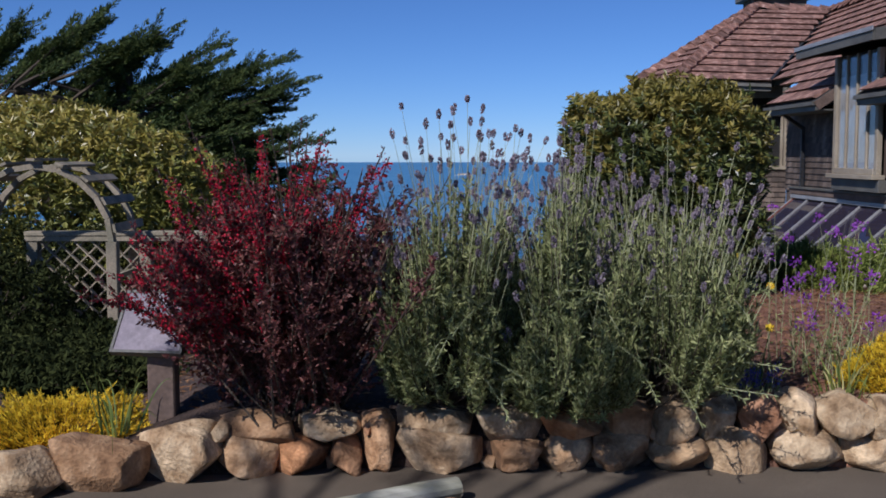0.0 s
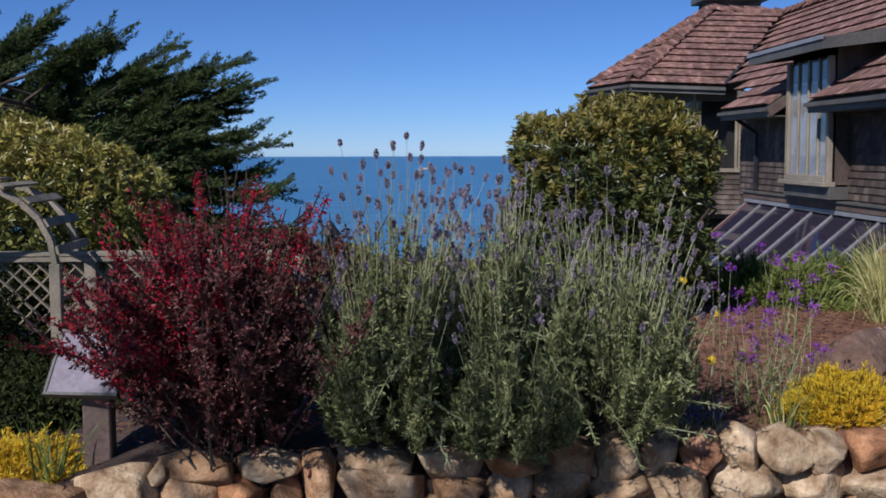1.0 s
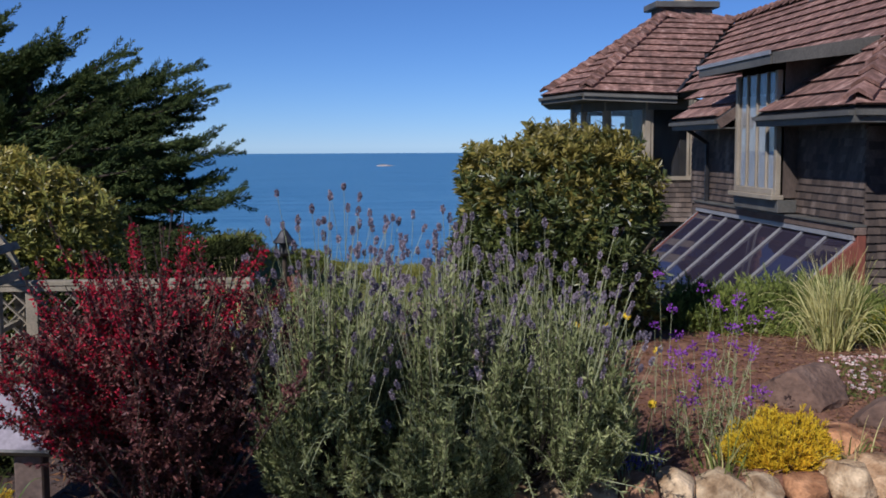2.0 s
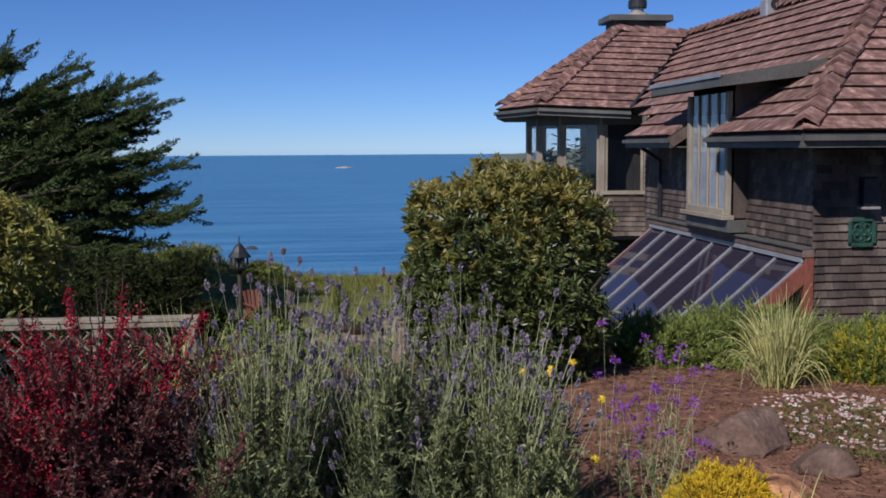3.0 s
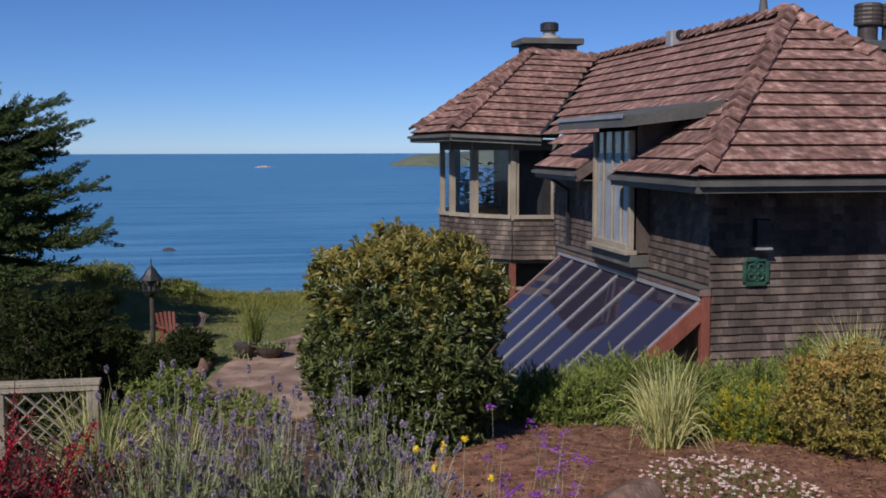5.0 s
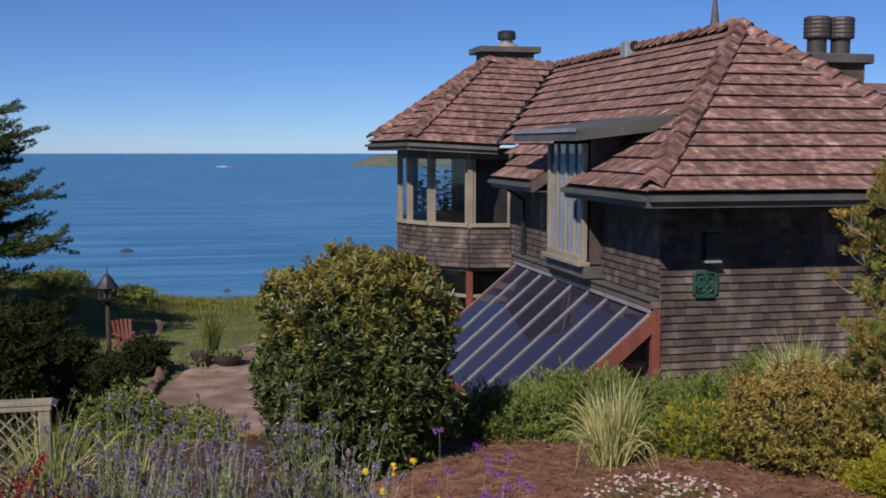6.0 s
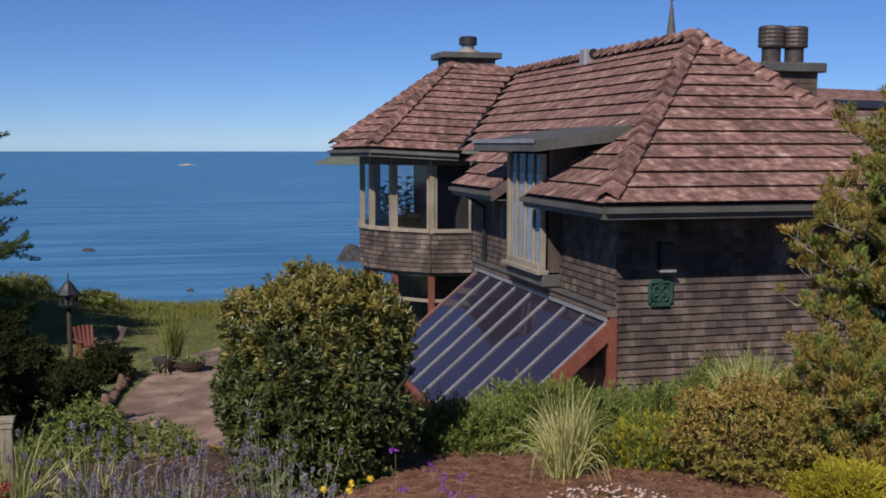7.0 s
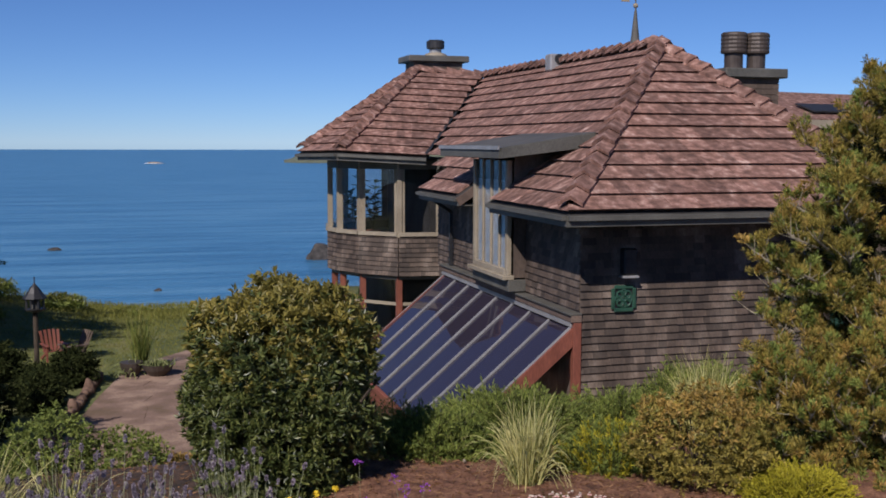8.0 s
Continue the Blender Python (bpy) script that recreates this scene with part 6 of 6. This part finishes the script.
linked("foliage", leaf_mesh("foliage", b, unit(jitter(len(b), 0.8) + [0, 0, 0.7]), 0.04, 0.008), M["blade"], mat)
f = np.c_[q, hgt + 0.025][:300]
wv = np.repeat(np.c_[np.cos(np.arange(6) * 1.047), np.sin(np.arange(6) * 1.047), np.full(6, 0.55)][None], len(f), 0).reshape(-1, 3)
linked("flower", leaf_mesh("flower", np.repeat(f, 6, 0), wv, 0.017, 0.017), M["pink_flower"], mat)
linked("flower", leaf_mesh("flower", np.repeat(f[:60] + [0.01, 0.015, 0.012], 6, 0), wv[:60 * 6], 0.012, 0.012), M["white_flower"], mat)

# bark chips and dry litter on the bed
litter = thing("bark_litter", (1.5, 6.3, 0.36), "scattered bark chips and dry leaves on the bed", "mulch", kind="stuff")
n = 16000
q = np.c_[5.2 - 7.4 * RNG.uniform(0, 1, n) ** 1.5, RNG.uniform(4.62, 9.2, n)]
z = ground_z(q[:, 0], q[:, 1]) + RNG.uniform(0.002, 0.022, n)
b = np.c_[q[:, 0] - 1.5, q[:, 1] - 6.3, z - 0.36]
az = RNG.uniform(0, 2 * math.pi, n)
M["chip"] = leafy("chip", (0.07, 0.035, 0.0185), (0.17, 0.085, 0.042), (0.34, 0.20, 0.109), 0.9, 0.05, 0.1)
linked("chip", leaf_mesh("chip", b, np.c_[np.cos(az), np.sin(az), RNG.normal(0, 0.25, n)], RNG.uniform(0.02, 0.09, n), RNG.uniform(0.005, 0.014, n)), M["chip"], litter)

# rough grass over lawn and cliff edge
turf = thing("lawn_grass", (0, 28, -2.0), "rough green grass of the clifftop lawn", "grass", kind="stuff")
n = 42000
q = np.c_[RNG.uniform(-9, 6, n), 23.5 + 11.5 * RNG.uniform(0, 1, n) ** 0.7]
edge_ok = np.array([not inside(x, y) for x, y in q])
q = q[edge_ok]
b = np.c_[q[:, 0], q[:, 1] - 28, ground_z(q[:, 0], q[:, 1]) + 2.0]
linked("blade", leaf_mesh("blade", b, unit(jitter(len(b), 0.45) + [0, 0, 1]), RNG.uniform(0.03, 0.08, len(b)) * (1 + 2.6 * sm(30.5, 33.5, q[:, 1])), 0.02), M["lawn_blade"], turf)

# cypress bent by the wind
cyp = thing("cypress", (-7.95, 26.5, -2.05), "large dark wind-swept cypress with feathery upswept branches", "cypress tree")
trunk = np.array([[[0, 0, -0.3], [0.1, 0, 1.0], [0.4, -0.1, 2.2], [0.5, -0.2, 3.4], [0.3, -0.2, 4.6], [0.2, -0.2, 5.6]]])
linked("trunk", strand_mesh("trunk", trunk, 0.42, 10), M["bark"], cyp)
# (root x, z, tip x, z) of the main sprays of boughs, seen from the garden
SPRAYS = ((-6.6, 0.3, -3.3, 0.05), (-6.6, 0.4, -2.2, 0.85), (-6.4, 0.9, -2.9, 1.25), (-6.6, 1.0, -2.5, 2.0), (-6.4, 1.5, -3.1, 2.25), (-6.6, 1.9, -3.6, 2.75),
         (-6.6, 2.1, -3.0, 3.4), (-6.8, 2.5, -3.6, 3.9), (-7.6, 2.4, -4.3, 3.9), (-8.2, 2.6, -5.1, 4.25), (-8.8, 2.8, -6.3, 4.55), (-9.4, 2.8, -7.0, 4.35),
         (-10.2, 3.0, -7.9, 4.9), (-10.8, 2.9, -8.9, 4.6), (-11.8, 2.8, -9.9, 4.8), (-7.6, 1.2, -5.0, 2.9), (-7.6, 0.4, -5.2, 1.6), (-8.8, 1.0, -7.4, 3.5), (-9.6, 0.4, -8.6, 3.2))


def plume(a, tips, sag):
    """Boughs from their roots to their tips, drooping first, the ends swept up."""
    t = np.linspace(0, 1, 10)[None, :, None]
    p = a[:, None] * (1 - t) + tips[:, None] * t
    p[..., 2] -= (sag[:, None, None] * np.sin(t * math.pi) ** 1.3)[..., 0]
    return p


roots, tips = [], []
for ax, az_, bx, bz in SPRAYS:
    for k in range(6):
        back = 0.0 if k == 0 else RNG.uniform(0.0, 0.38)
        a = np.array([ax + RNG.normal(0, 0.2), RNG.normal(-0.2, 0.6), az_ + RNG.normal(0, 0.2)])
        e = np.array([bx, RNG.normal(-0.3, 0.65 if k else 0.3), bz + (RNG.normal(-0.1, 0.1) if k else 0)])
        roots.append(a + [7.6, 0, 2.0])
        tips.append(a + (e - a) * (1 - back) + [7.6, 0, 2.0])
roots, tips = np.array(roots), np.array(tips)
roots[:, 2] = np.maximum(roots[:, 2], 1.1)
br = plume(roots, tips, RNG.uniform(-0.05, 0.12, len(tips)))
for i in range(len(br)):
    hs = np.clip(roots[i, 2] / 5.6 - 0.12, 0.08, 0.9)
    root = np.array([np.interp(hs, np.linspace(0, 1, 6), trunk[0, :, k]) for k in range(3)])
    linked("branch", strand_mesh("branch", np.concatenate([root[None], br[i]])[None], 0.06, 5, 0.12), M["bark"], cyp)
p0, w0 = along(br, 15, 0.22, 0.97)
tails = arcs(p0, unit(w0 + jitter(len(p0), 0.28) + [0.2, 0, -0.12]), RNG.uniform(0.4, 0.9, len(p0)), -0.16, 6)
linked("foliage", foxtails(tails, 120, 0.12, 0.10, 0.027), M["cypress_leaf"], cyp)
linked("foliage", foxtails(br[:, 4:], 130, 0.13, 0.15, 0.03), M["cypress_leaf"], cyp)
m = 900
q = unit(RNG.normal(size=(m, 3))) * RNG.uniform(0.1, 1.0, (m, 1)) ** 0.5 * [3.0, 1.5, 1.6] + [-0.4, 0.1, 3.6]
fill = arcs(q, np.c_[RNG.uniform(0.5, 1.0, m), RNG.normal(0, 0.4, m), RNG.uniform(-0.1, 0.5, m)], RNG.uniform(0.5, 0.9, m), -0.1, 6)
linked("foliage", foxtails(fill, 44, 0.17, 0.17, 0.045), M["cypress_leaf"], cyp)

# young cypress whose boughs shade the patio
young = thing("young_cypress", on_ground(-3.1, 18.2, -0.05), "dark young cypress with spreading feathery boughs beside the patio", "cypress tree")
yt = np.array([[[0, 0, 0], [0.05, 0.05, 0.7], [0.12, 0.02, 1.4], [0.2, 0.1, 2.1]]])
linked("trunk", strand_mesh("trunk", yt, 0.09, 8), M["bark"], young)
n = 34
az = RNG.uniform(-1.5, 2.2, n)
yr = np.c_[np.full(n, 0.13), np.full(n, 0.05), RNG.uniform(1.3, 2.1, n)]
yb = arcs(yr, np.c_[np.cos(az), np.sin(az), RNG.uniform(0.0, 0.5, n)], RNG.uniform(0.6, 1.3, n), 0.05, 7)
linked("limb", strand_mesh("limb", yb, 0.022, 5), M["bark"], young)
p0, w0 = along(yb, 9, 0.3, 1.0)
yf = arcs(p0, unit(w0 + jitter(len(p0), 0.3)), RNG.uniform(0.25, 0.5, len(p0)), -0.1, 5)
linked("foliage", foxtails(yf, 70, 0.08, 0.09, 0.022), M["dark_shade_leaf"], young)

# tree behind the walk, whose boughs throw dappled shade on the garden wall
shade_tree = thing("tree", (-4.6, -2.4, 0.0), "slender broad-leaved tree behind the walk shading the wall", "tree")
st = np.array([[[0, 0, -0.2], [0.05, 0.05, 1.5], [0.15, 0.2, 3.0], [0.4, 0.5, 4.4], [0.7, 0.8, 5.2], [0.9, 1.1, 6.2]]])
linked("trunk", strand_mesh("trunk", st, 0.13, 8), M["bark"], shade_tree)
ends = np.array([[1.4, 2.1, 5.8], [1.75, 2.0, 5.85], [1.05, 2.1, 5.8], [0.3, 2.1, 5.75], [-0.15, 2.2, 5.75], [-0.6, 2.25, 5.7], [0.4, 0.2, 6.4], [-0.6, 0.4, 6.0], [-0.2, 1.1, 6.9], [-0.9, -0.7, 5.6]])
lb = np.array([0.5, 0.6, 4.6]) + RNG.normal(0, 0.1, (len(ends), 3))
limb = plume(lb, ends, np.full(len(ends), 0.15))
for i in range(len(limb)):
    linked("limb", strand_mesh("limb", limb[i:i + 1], 0.035, 6), M["bark"], shade_tree)
p0, w0 = along(limb, 24, 0.72, 1.0)
tw = arcs(p0, unit(w0 * 0.6 + jitter(len(p0), 0.6)), RNG.uniform(0.1, 0.28, len(p0)), 0.1, 5)
linked("twig", strand_mesh("twig", tw, 0.006), M["bark"], shade_tree)
p, w = along(tw, 4, 0.2, 1.0)
linked("foliage", leaf_mesh("foliage", p, unit(w + jitter(len(p), 0.8)), RNG.uniform(0.05, 0.09, len(p)), RNG.uniform(0.025, 0.04, len(p))), M["hedge_leaf"], shade_tree)

# green-painted post by the wall
post = thing("green_post", (9.6, 11.1, -0.4), "green-painted wooden post beside the shingle wall", "post")
part("post", boxed(-0.09, -0.05, -0.3, 0.09, 0.05, 2.05, 0.01), M["green_tile"], post)
